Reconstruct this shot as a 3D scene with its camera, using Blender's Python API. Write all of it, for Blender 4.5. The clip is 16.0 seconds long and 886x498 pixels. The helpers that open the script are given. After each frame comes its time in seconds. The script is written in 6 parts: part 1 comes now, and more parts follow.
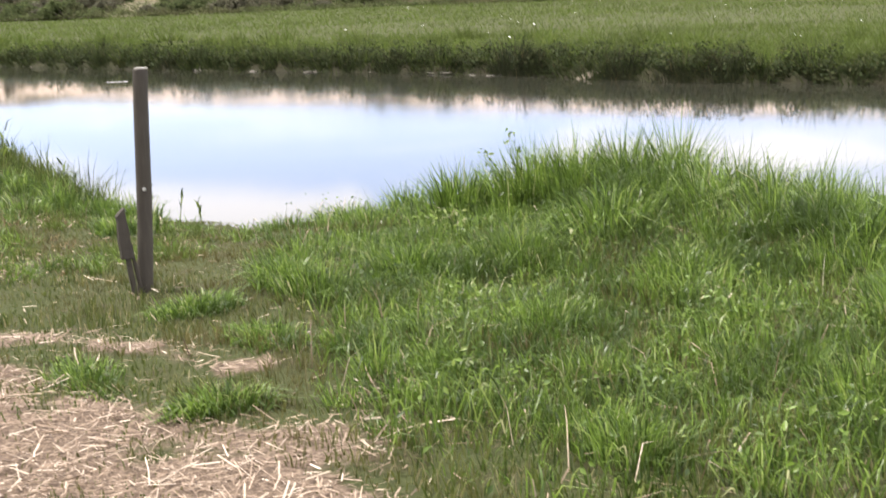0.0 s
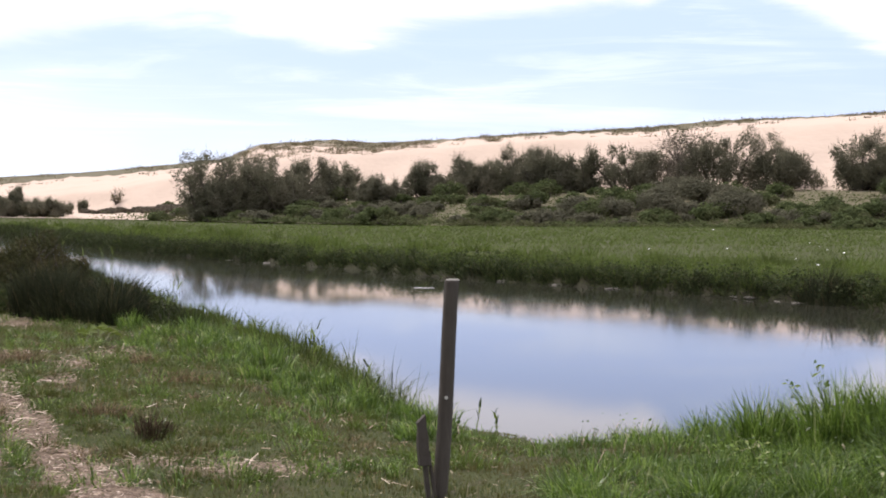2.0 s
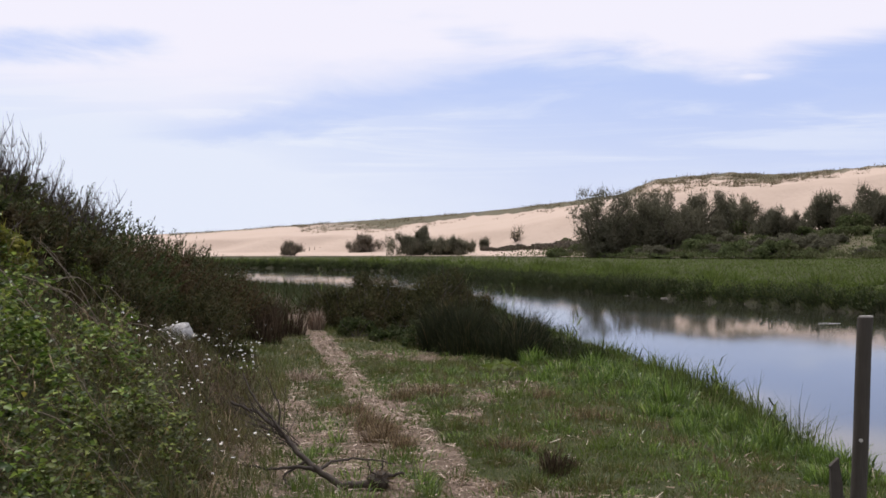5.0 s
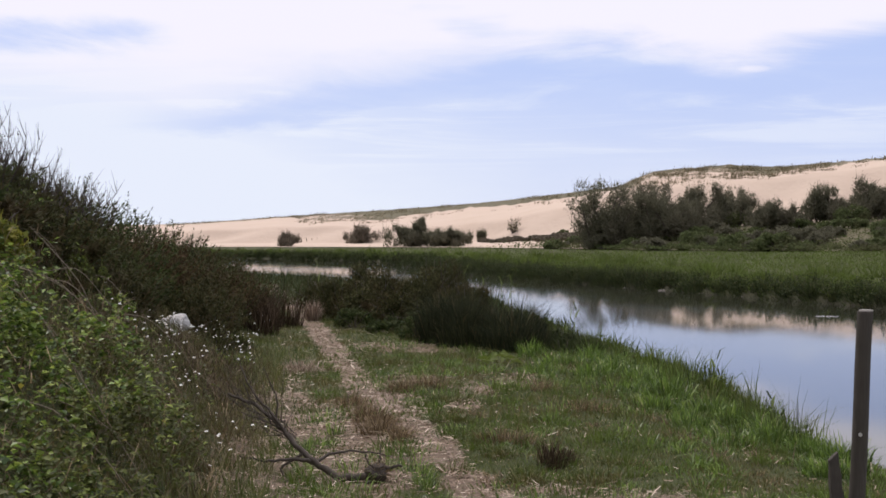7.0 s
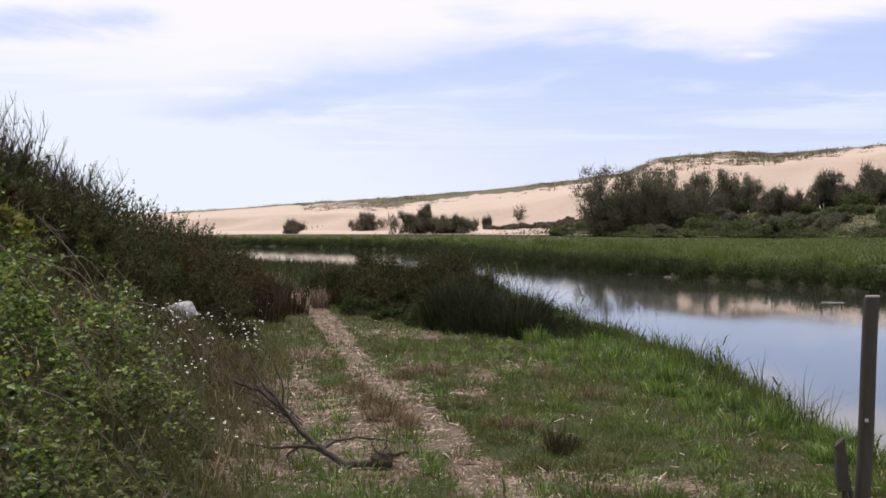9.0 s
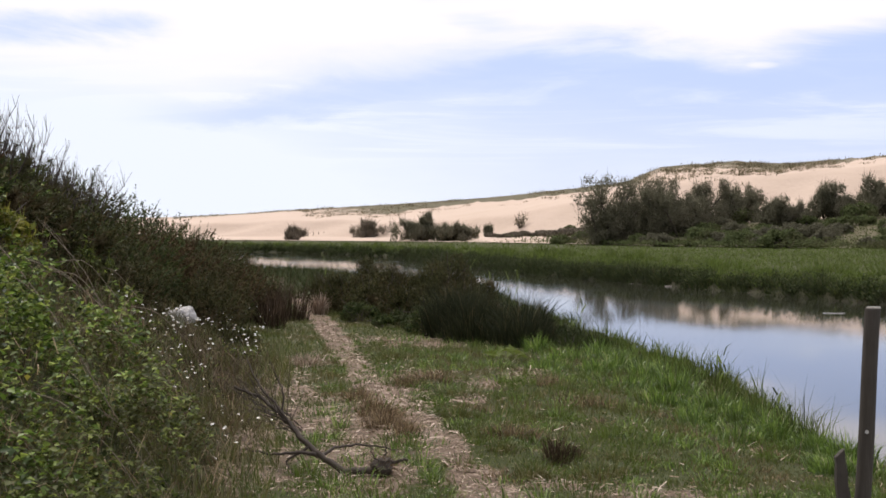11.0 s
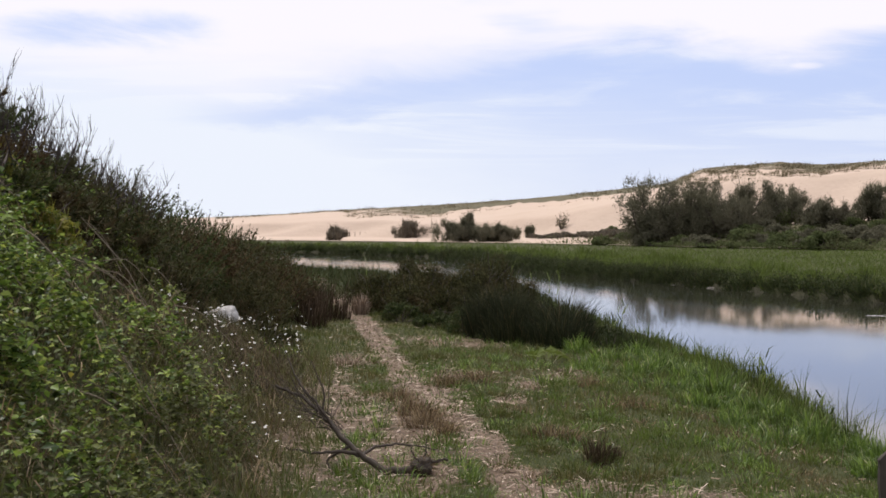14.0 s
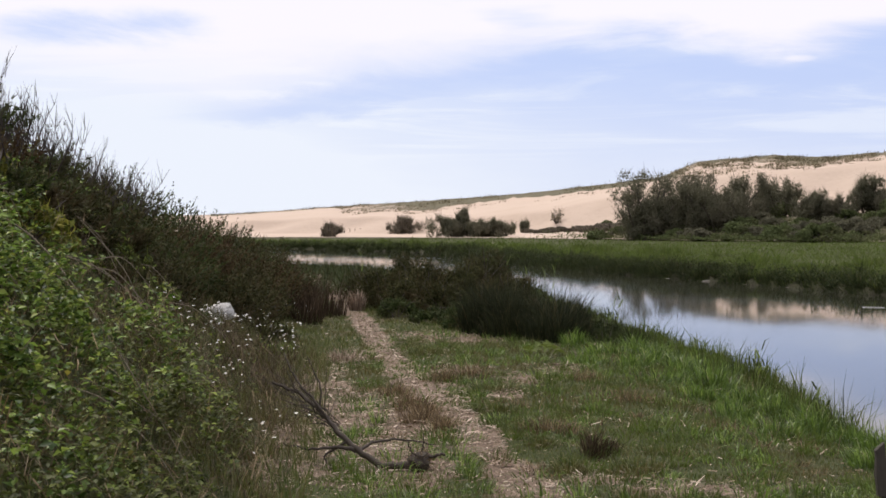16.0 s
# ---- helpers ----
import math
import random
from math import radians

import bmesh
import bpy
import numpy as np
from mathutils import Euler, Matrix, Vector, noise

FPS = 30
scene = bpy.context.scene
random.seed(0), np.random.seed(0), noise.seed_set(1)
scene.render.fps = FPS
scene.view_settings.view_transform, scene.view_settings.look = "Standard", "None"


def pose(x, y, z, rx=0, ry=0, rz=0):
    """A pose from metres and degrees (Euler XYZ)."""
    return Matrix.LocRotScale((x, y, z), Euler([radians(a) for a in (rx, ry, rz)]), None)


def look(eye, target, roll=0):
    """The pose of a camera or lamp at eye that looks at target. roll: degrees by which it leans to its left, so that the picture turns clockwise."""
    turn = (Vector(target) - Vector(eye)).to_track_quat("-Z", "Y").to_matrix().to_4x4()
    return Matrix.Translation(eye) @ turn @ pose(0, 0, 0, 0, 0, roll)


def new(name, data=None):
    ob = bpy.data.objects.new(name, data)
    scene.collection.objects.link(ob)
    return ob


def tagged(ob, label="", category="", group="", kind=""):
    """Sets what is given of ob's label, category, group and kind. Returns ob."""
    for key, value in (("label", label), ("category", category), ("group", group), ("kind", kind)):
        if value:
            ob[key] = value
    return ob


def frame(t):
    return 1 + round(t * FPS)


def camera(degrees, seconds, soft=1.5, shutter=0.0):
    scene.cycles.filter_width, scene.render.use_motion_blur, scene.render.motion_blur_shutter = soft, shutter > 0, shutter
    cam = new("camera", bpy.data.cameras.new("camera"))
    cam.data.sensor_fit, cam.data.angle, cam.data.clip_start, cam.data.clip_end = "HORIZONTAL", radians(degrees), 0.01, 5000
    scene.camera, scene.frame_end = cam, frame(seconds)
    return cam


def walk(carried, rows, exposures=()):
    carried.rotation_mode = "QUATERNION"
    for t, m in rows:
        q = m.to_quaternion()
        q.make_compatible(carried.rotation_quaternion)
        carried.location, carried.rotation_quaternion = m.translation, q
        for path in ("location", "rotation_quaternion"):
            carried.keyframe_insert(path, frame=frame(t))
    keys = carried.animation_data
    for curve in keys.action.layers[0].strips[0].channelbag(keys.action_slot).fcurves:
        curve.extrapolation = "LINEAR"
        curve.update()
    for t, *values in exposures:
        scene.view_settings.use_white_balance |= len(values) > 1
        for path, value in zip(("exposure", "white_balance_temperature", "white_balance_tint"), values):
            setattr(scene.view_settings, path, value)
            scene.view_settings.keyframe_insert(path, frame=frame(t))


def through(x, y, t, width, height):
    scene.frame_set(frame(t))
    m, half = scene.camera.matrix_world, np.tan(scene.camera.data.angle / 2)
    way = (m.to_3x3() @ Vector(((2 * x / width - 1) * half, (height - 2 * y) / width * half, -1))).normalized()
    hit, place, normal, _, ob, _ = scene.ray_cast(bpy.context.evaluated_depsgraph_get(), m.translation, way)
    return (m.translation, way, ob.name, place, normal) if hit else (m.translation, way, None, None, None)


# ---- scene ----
FOV = 34.89
ROWS = [  # seconds, eye, pitch up, heading east of north, roll
    (0, (0.068, -0.092, 1.615), -10.7, 29.62, -2.12),
    (0.5, (0.065, -0.086, 1.622), -6.62, 27.01, -1.28),
    (1, (0.053, -0.082, 1.635), -3.13, 24.61, -0.18),
    (1.5, (0.047, -0.078, 1.634), -1.7, 21.49, 0.15),
    (2, (0.035, -0.064, 1.641), -1.84, 17.77, 0.42),
    (2.5, (0.032, -0.05, 1.644), -1.69, 14.15, 0.17),
    (3, (0.023, -0.044, 1.644), -0.49, 10.93, 0.44),
    (3.5, (0.015, -0.038, 1.647), -0.29, 7.36, 0.14),
    (4, (0.011, -0.037, 1.648), -0.16, 3.9, -0.22),
    (4.2, (0.01, -0.037, 1.647), -0.11, 2.9, -0.28),
    (5.2, (0.008, -0.02, 1.65), -0.5, 1.75, -0.55),
    (6.5, (0.004, -0.001, 1.655), -0.89, 1.8, -0.76),
    (7, (0, 0.006, 1.655), -0.75, 1.88, -0.35),
    (7.5, (-0.001, 0.01, 1.655), -0.52, 1.75, -0.53),
    (8, (0.001, 0.004, 1.649), -0.72, 1.67, -0.43),
    (8.5, (-0.001, 0.008, 1.652), -1.31, 1.67, -0.57),
    (9.7, (-0.001, 0.01, 1.652), -1.15, 1.64, -0.28),
    (11, (-0.002, 0.012, 1.653), -0.97, 1.61, 0.01),
    (11.5, (-0.001, 0.01, 1.654), -0.81, 0.87, -0.14),
    (12, (-0.002, 0.007, 1.65), -0.67, 0.31, -0.25),
    (12.5, (0, 0, 1.65), -0.78, 0, -0.4),
    (13, (-0.001, 0.003, 1.649), -1.05, -0.09, -0.06),
    (13.5, (0, 0.004, 1.652), -1, -0.02, 0.21),
    (14, (0.002, 0.007, 1.648), -0.94, -0.07, 0.16),
    (14.5, (0.001, 0.006, 1.65), -0.89, 0.03, 0.27),
    (15, (0.001, 0.006, 1.648), -1, 0.08, 0.08),
    (15.5, (0, 0.01, 1.648), -1.12, 0.1, 0.13),
    (16, (-0.001, 0.005, 1.644), -1.12, 0.13, -0.32),
]
cam = camera(FOV, 16.0, soft=1.65, shutter=0.2)
walk(cam, [(t, pose(*eye, 90 + up, 0, -head) @ pose(0, 0, 0, 0, 0, roll)) for t, eye, up, head, roll in ROWS],
     exposures=[(0, 1.12, 6650, 12), (0.5, 0.78, 6630, 12), (1.0, 0.66, 6500, 14), (1.5, 0.42, 6380, 16), (2.5, 0.16, 6330, 17), (3.5, -0.24, 6300, 17),
                (4.2, -0.24, 6300, 17), (7, -0.2, 6350, 17), (9, -0.12, 6450, 16), (11, -0.04, 6520, 15), (13, -0.13, 6520, 15), (16, -0.13, 6520, 15)])

# ---- light ----
SUN_HEAD, SUN_UP = -34.0, 61.0  # degrees east of north, above the horizon
sun = new("sun", bpy.data.lights.new("sun", "SUN"))
sun.data.energy, sun.data.angle, sun.data.color = 3.2, radians(0.6), (1.0, 0.95, 0.87)
sun.matrix_world = look((0, 0, 30), (-30 * math.sin(radians(SUN_HEAD)) / math.tan(radians(SUN_UP)),
                                     -30 * math.cos(radians(SUN_HEAD)) / math.tan(radians(SUN_UP)), 0))


class Nodes:
    """A small wrapper that adds nodes and links in one line."""

    def __init__(self, tree):
        self.tree = tree
        tree.nodes.clear()

    def add(self, kind, values=None, **props):
        n = self.tree.nodes.new(kind)
        for k, v in props.items():
            setattr(n, k, v)
        for k, v in (values or {}).items():
            s = n.inputs[k]
            if isinstance(v, bpy.types.NodeSocket):
                self.tree.links.new(v, s)
            else:
                s.default_value = v
        return n

    def math(self, op, a, b=0.0, c=0.0, clamp=False):
        return self.add("ShaderNodeMath", {0: a, 1: b, 2: c}, operation=op, use_clamp=clamp).outputs[0]

    def ramp(self, fac, stops):
        n = self.add("ShaderNodeValToRGB", {"Fac": fac})
        e = n.color_ramp.elements
        while len(e) < len(stops):
            e.new(0.5)
        for el, (p, c) in zip(e, stops):
            el.position, el.color = p, (*c, 1) if len(c) == 3 else c
        return n.outputs["Color"]

    def mix(self, fac, a, b):
        n = self.add("ShaderNodeMix", {0: fac}, data_type="RGBA")
        for sock, v in ((n.inputs[6], a), (n.inputs[7], b)):
            if isinstance(v, bpy.types.NodeSocket):
                self.tree.links.new(v, sock)
            else:
                sock.default_value = (*v, 1)
        return n.outputs[2]

    def noise(self, vec, scale, detail=4.0, rough=0.55, dist=0.0):
        return self.add("ShaderNodeTexNoise", {"Vector": vec, "Scale": scale, "Detail": detail, "Roughness": rough,
                                               "Distortion": dist}).outputs["Fac"]

    def smooth(self, v, lo, hi):
        n = self.add("ShaderNodeMapRange", {"Value": v, "From Min": lo, "From Max": hi}, interpolation_type="SMOOTHSTEP")
        return n.outputs["Result"]


def make_world():
    w = bpy.data.worlds.new("sky")
    scene.world = w
    w.use_nodes = True
    g = Nodes(w.node_tree)
    sky = g.add("ShaderNodeTexSky", sky_type="NISHITA", sun_disc=False, sun_elevation=radians(SUN_UP),
                sun_rotation=radians(SUN_HEAD), air_density=1.0, dust_density=1.2, ozone_density=1.5)
    d = g.add("ShaderNodeTexCoord").outputs["Generated"]
    s = g.add("ShaderNodeSeparateXYZ", {0: d})
    head = g.math("MULTIPLY", g.math("ARCTAN2", s.outputs[0], s.outputs[1]), 57.2958)
    up = g.math("MULTIPLY", g.math("ARCSINE", s.outputs[2]), 57.2958)
    # lower rim of the cloud deck, degrees above the horizon, against heading
    rim = [(-30, 6.2), (-16, 6.1), (-8, 5.3), (0, 6.5), (9, 7.5), (14, 6.5), (20, 7.4), (26, 8.2), (28.2, 10.2),
           (30.5, 8.2), (35, 6.4), (41, 6.0), (50, 7.0)]
    pos = g.math("DIVIDE", g.math("ADD", head, 30.0), 80.0, clamp=True)
    edge = g.math("MULTIPLY", g.ramp(pos, [((a + 30) / 80, (e / 20,) * 3) for a, e in rim]), 20.0)
    v = g.add("ShaderNodeCombineXYZ", {0: g.math("MULTIPLY", head, 0.06), 1: g.math("MULTIPLY", up, 0.22)}).outputs[0]
    west = g.math("SUBTRACT", 1.0, g.smooth(head, -12.0, 9.0))
    n1 = g.noise(v, 2.2, 6.0, 0.6, 0.4)
    n2 = g.noise(v, 0.8, 5.0, 0.55)
    above = g.math("SUBTRACT", up, edge)
    above = g.math("ADD", above, g.math("MULTIPLY", g.math("SUBTRACT", n1, 0.5), 2.6))
    soft = g.math("MULTIPLY_ADD", west, 1.2, 0.75)
    deck = g.smooth(g.math("DIVIDE", above, soft), -0.8, 1.2)
    holes = g.math("MULTIPLY", g.smooth(n2, 0.56, 0.68), g.smooth(up, 6.0, 8.0))
    deck = g.math("MULTIPLY", deck, g.math("SUBTRACT", 1.0, g.math("MULTIPLY", holes, 0.75)))
    # one blue gap and one small puff that stand out in the deck
    gap = g.math("ADD", g.math("POWER", g.math("DIVIDE", g.math("ADD", head, 13.4), 4.7), 2.0), g.math("POWER", g.math("DIVIDE", g.math("SUBTRACT", up, 7.6), 0.9), 2.0))
    gap = g.math("ADD", gap, g.math("MULTIPLY", g.math("SUBTRACT", n1, 0.5), 3.2))
    gap = g.math("SUBTRACT", 1.0, g.smooth(gap, 0.0, 1.3))
    deck = g.math("MULTIPLY", deck, g.math("SUBTRACT", 1.0, g.math("MULTIPLY", gap, 0.85)))
    puff = g.math("ADD", g.math("POWER", g.math("DIVIDE", g.math("SUBTRACT", head, 14.3), 0.7), 2.0), g.math("POWER", g.math("DIVIDE", g.math("SUBTRACT", up, 6.3), 0.15), 2.0))
    puff = g.math("ADD", puff, g.math("MULTIPLY", g.math("SUBTRACT", n1, 0.5), 4.0))
    deck = g.math("ADD", deck, g.math("MULTIPLY", g.math("SUBTRACT", 1.0, g.smooth(puff, 0.2, 1.6)), 0.4), clamp=True)
    # thin veil that whitens the sky towards the horizon and to the west
    veil = g.math("SUBTRACT", 1.0, g.smooth(up, 0.5, 6.5))
    veil = g.math("ADD", g.math("MULTIPLY", veil, g.math("MULTIPLY_ADD", g.smooth(head, 10.0, 22.0), -0.3, 0.75)), g.math("MULTIPLY", west, 0.75))
    veil = g.math("ADD", veil, g.math("MULTIPLY", g.math("SUBTRACT", n2, 0.5), 1.0), clamp=True)
    # long thin streaks, and a strip of clear blue just under the deck
    sv = g.add("ShaderNodeCombineXYZ", {0: g.math("MULTIPLY", head, 0.045), 1: g.math("MULTIPLY", up, 0.5)}).outputs[0]
    n3 = g.noise(sv, 1.7, 6.0, 0.62, 0.8)
    streak = g.math("MULTIPLY", g.smooth(n3, 0.44, 0.66), g.smooth(up, 1.5, 4.0))
    veil = g.math("ADD", veil, g.math("MULTIPLY", streak, 0.45), clamp=True)
    strip = g.math("POWER", g.math("DIVIDE", g.math("ADD", above, 0.9), 0.75), 2.0)
    strip = g.math("MULTIPLY", g.math("SUBTRACT", 1.0, g.smooth(strip, 0.0, 1.4)), g.smooth(head, -12.0, -6.0))
    veil = g.math("MULTIPLY", veil, g.math("SUBTRACT", 1.0, g.math("MULTIPLY", strip, 0.7)))
    veil = g.math("MULTIPLY", veil, g.math("SUBTRACT", 1.0, g.math("MULTIPLY", gap, 0.9)))
    skyc = g.mix(0.0, sky.outputs[0], (1, 1, 1))
    blue = g.mix(0.8, skyc, (5.6, 6.9, 10.2))
    body = g.mix(veil, blue, (8.25, 9.0, 9.75))
    body = g.mix(deck, body, (9.5, 9.5, 10.0))
    bg = g.add("ShaderNodeBackground", {"Color": body, "Strength": 0.11})
    out = g.add("ShaderNodeOutputWorld", {"Surface": bg.outputs[0]})


make_world()


# ---- materials ----
def material(name):
    m = bpy.data.materials.new(name)
    m.use_nodes = True
    return m, Nodes(m.node_tree)


def finish(g, color, rough=0.8, bump=None, bump_size=0.02, metal=0.0, spec=0.4, through_light=0.0, through_color=None):
    vals = {"Base Color": color, "Roughness": rough, "Metallic": metal, "Specular IOR Level": spec}
    if bump is not None:
        vals["Normal"] = g.add("ShaderNodeBump", {"Height": bump, "Distance": bump_size, "Strength": 1.0}).outputs[0]
    sh = g.add("ShaderNodeBsdfPrincipled", {k: (v if isinstance(v, (bpy.types.NodeSocket, float)) else (*v, 1)) for k, v in vals.items()}).outputs[0]
    if through_light:
        t = g.add("ShaderNodeBsdfTranslucent", {"Color": through_color or color}).outputs[0]
        sh = g.add("ShaderNodeMixShader", {0: through_light, 1: sh, 2: t}).outputs[0]
    g.add("ShaderNodeOutputMaterial", {"Surface": sh})


def foliage(name, stops, rough=0.55, through=0.3, patch=None, patch_scale=0.6, spec=0.35, patchy=0.8):
    """Leaves and blades: colour by blade, and by patches of ground a metre or so wide."""
    m, g = material(name)
    r = g.add("ShaderNodeNewGeometry").outputs["Random Per Island"]
    c = g.ramp(r, stops)
    if patch:
        p = g.add("ShaderNodeTexCoord").outputs["Object"]
        n = g.smooth(g.noise(p, patch_scale, 4.0, 0.65), 0.44, 0.62)
        c = g.mix(g.math("MULTIPLY", n, patchy), c, patch)
    finish(g, c, rough, spec=spec, through_light=through)
    return m


# dark green patches colour in the shade of hollows between grass clumps
M_GRASS = foliage("meadow_grass", [(0.0, (0.034, 0.062, 0.012)), (0.45, (0.12, 0.195, 0.032)), (0.85, (0.21, 0.315, 0.058)), (0.97, (0.3, 0.37, 0.1)), (1.0, (0.46, 0.43, 0.26))],
                  0.35, 0.44, (0.048, 0.082, 0.018), 2.0, patchy=0.8)
M_SHORT = foliage("short_turf", [(0.0, (0.042, 0.068, 0.015)), (0.65, (0.1, 0.124, 0.028)), (0.9, (0.155, 0.16, 0.054)), (1.0, (0.34, 0.29, 0.17))],
                  0.45, 0.42, (0.128, 0.106, 0.043), 0.9, patchy=0.75)
M_FAR = foliage("far_bank_grass", [(0.0, (0.072, 0.104, 0.022)), (0.5, (0.09, 0.128, 0.026)), (0.9, (0.112, 0.152, 0.033)), (1.0, (0.15, 0.165, 0.055))],
                0.7, 0.45, (0.066, 0.085, 0.024), 0.35, spec=0.15)
# dark sedge; along the far bank its tone also holds the waterline shadow
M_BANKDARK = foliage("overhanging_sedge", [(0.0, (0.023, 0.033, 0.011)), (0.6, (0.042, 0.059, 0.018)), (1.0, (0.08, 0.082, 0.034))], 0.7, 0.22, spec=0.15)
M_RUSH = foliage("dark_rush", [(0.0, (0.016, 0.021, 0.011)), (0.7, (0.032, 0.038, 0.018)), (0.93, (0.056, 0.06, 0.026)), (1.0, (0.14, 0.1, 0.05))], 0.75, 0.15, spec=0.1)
M_REED = foliage("reed_leaf", [(0.0, (0.1, 0.16, 0.03)), (0.7, (0.17, 0.22, 0.05)), (1.0, (0.3, 0.28, 0.1))], 0.45, 0.35)
M_STRAW = foliage("dry_straw", [(0.0, (0.1, 0.068, 0.048)), (0.4, (0.27, 0.195, 0.138)), (0.8, (0.43, 0.335, 0.25)), (1.0, (0.66, 0.56, 0.45))], 0.7, 0.1)
M_DEADTUFT = foliage("dead_grass", [(0.0, (0.055, 0.036, 0.018)), (0.6, (0.16, 0.11, 0.056)), (1.0, (0.34, 0.26, 0.15))], 0.7, 0.3)
M_BRAMBLE = foliage("bramble_leaf", [(0.0, (0.016, 0.032, 0.008)), (0.5, (0.095, 0.128, 0.027)), (0.8, (0.2, 0.25, 0.05)), (0.97, (0.24, 0.3, 0.055)), (1.0, (0.3, 0.26, 0.05))],
                    0.6, 0.35, (0.07, 0.072, 0.026), 1.1, 0.2)
M_BRAMBLELUSH = foliage("lush_bramble_leaf", [(0.0, (0.03, 0.062, 0.01)), (0.5, (0.115, 0.185, 0.03)), (0.85, (0.23, 0.335, 0.06)), (1.0, (0.36, 0.41, 0.09))], 0.45, 0.45, spec=0.3)
M_GORSE = foliage("gorse_spine", [(0.0, (0.022, 0.026, 0.01)), (0.6, (0.05, 0.053, 0.019)), (0.9, (0.08, 0.08, 0.03)), (1.0, (0.12, 0.095, 0.045))],
                  0.7, 0.2, (0.075, 0.054, 0.028), 0.9, spec=0.08)
M_GORSEBROWN = foliage("browned_gorse", [(0.0, (0.04, 0.026, 0.014)), (0.6, (0.085, 0.056, 0.03)), (0.9, (0.1, 0.085, 0.035)), (1.0, (0.16, 0.12, 0.06))], 0.8, 0.15, spec=0.06)
M_GORSEGREEN = foliage("fresh_gorse", [(0.0, (0.024, 0.036, 0.012)), (0.6, (0.05, 0.07, 0.022)), (1.0, (0.1, 0.125, 0.038))], 0.65, 0.25, (0.06, 0.05, 0.026), 1.4, spec=0.1)
M_HEATHER = foliage("dry_stems", [(0.0, (0.032, 0.024, 0.014)), (0.6, (0.072, 0.052, 0.031)), (1.0, (0.17, 0.13, 0.08))], 0.8, 0.1, spec=0.1)
M_BROWNSTEM = foliage("brown_dead_stems", [(0.0, (0.022, 0.016, 0.01)), (0.7, (0.055, 0.038, 0.024)), (1.0, (0.12, 0.085, 0.055))], 0.85, 0.1, spec=0.06)
M_TREE = foliage("tree_leaf", [(0.0, (0.096, 0.094, 0.062)), (0.6, (0.128, 0.125, 0.083)), (1.0, (0.16, 0.153, 0.102))], 0.8, 0.5, (0.125, 0.112, 0.08), 0.12, spec=0.1, patchy=0.6)
M_TREEBROWN = foliage("thin_brown_leaf", [(0.0, (0.1, 0.085, 0.065)), (0.6, (0.15, 0.125, 0.092)), (1.0, (0.2, 0.17, 0.12))], 0.7, 0.4)
M_SCRUB = foliage("scrub_leaf", [(0.0, (0.06, 0.078, 0.032)), (0.6, (0.092, 0.114, 0.046)), (1.0, (0.125, 0.15, 0.058))], 0.8, 0.4, (0.12, 0.105, 0.06), 0.16, spec=0.1, patchy=0.5)
M_MARRAM = foliage("marram_grass", [(0.0, (0.1, 0.088, 0.052)), (0.6, (0.16, 0.138, 0.085)), (1.0, (0.25, 0.21, 0.135))], 0.8, 0.25, spec=0.1)
M_YELLOWLEAF = foliage("yellow_green_leaf", [(0.0, (0.09, 0.11, 0.018)), (0.6, (0.19, 0.2, 0.03)), (1.0, (0.32, 0.29, 0.05))], 0.55, 0.4)
M_PETAL = foliage("white_petal", [(0.0, (0.7, 0.7, 0.68)), (1.0, (0.82, 0.82, 0.8))], 0.6, 0.2)
M_EYE = foliage("yellow_disc", [(0.0, (0.6, 0.4, 0.04)), (1.0, (0.7, 0.5, 0.06))], 0.7, 0.0)


def bark(name, a, b, scale=30.0):
    m, g = material(name)
    p = g.add("ShaderNodeTexCoord").outputs["Object"]
    st = g.add("ShaderNodeMapping", {"Vector": p, "Scale": (1, 1, 0.12)}).outputs[0]
    n = g.noise(st, scale, 6.0, 0.65)
    n2 = g.noise(p, 4.0, 3.0)
    c = g.mix(n, a, b)
    c = g.mix(g.math("MULTIPLY", n2, 0.5), c, tuple(v * 0.55 for v in a))
    finish(g, c, 0.85, n, 0.006)
    return m


M_POST = bark("weathered_post", (0.036, 0.03, 0.024), (0.1, 0.085, 0.068), 45.0)
# end grain; the sunlit brightness of the post's top is in this pale colour
M_POSTTOP = bark("sunlit_end_grain", (0.3, 0.28, 0.25), (0.45, 0.42, 0.38), 60.0)
M_STUB = bark("rotten_board", (0.03, 0.025, 0.02), (0.09, 0.075, 0.06), 40.0)
M_DEADWOOD = bark("dead_branch", (0.035, 0.026, 0.02), (0.1, 0.08, 0.06), 50.0)
M_DARKTWIG = bark("dark_twig", (0.022, 0.016, 0.014), (0.06, 0.045, 0.038), 60.0)
M_TWIG = bark("grey_twig", (0.05, 0.04, 0.035), (0.13, 0.105, 0.085), 60.0)
M_PALETWIG = bark("bleached_stem", (0.16, 0.13, 0.09), (0.3, 0.25, 0.18), 60.0)
M_TRUNK = bark("tree_bark", (0.05, 0.04, 0.03), (0.12, 0.1, 0.08), 8.0)


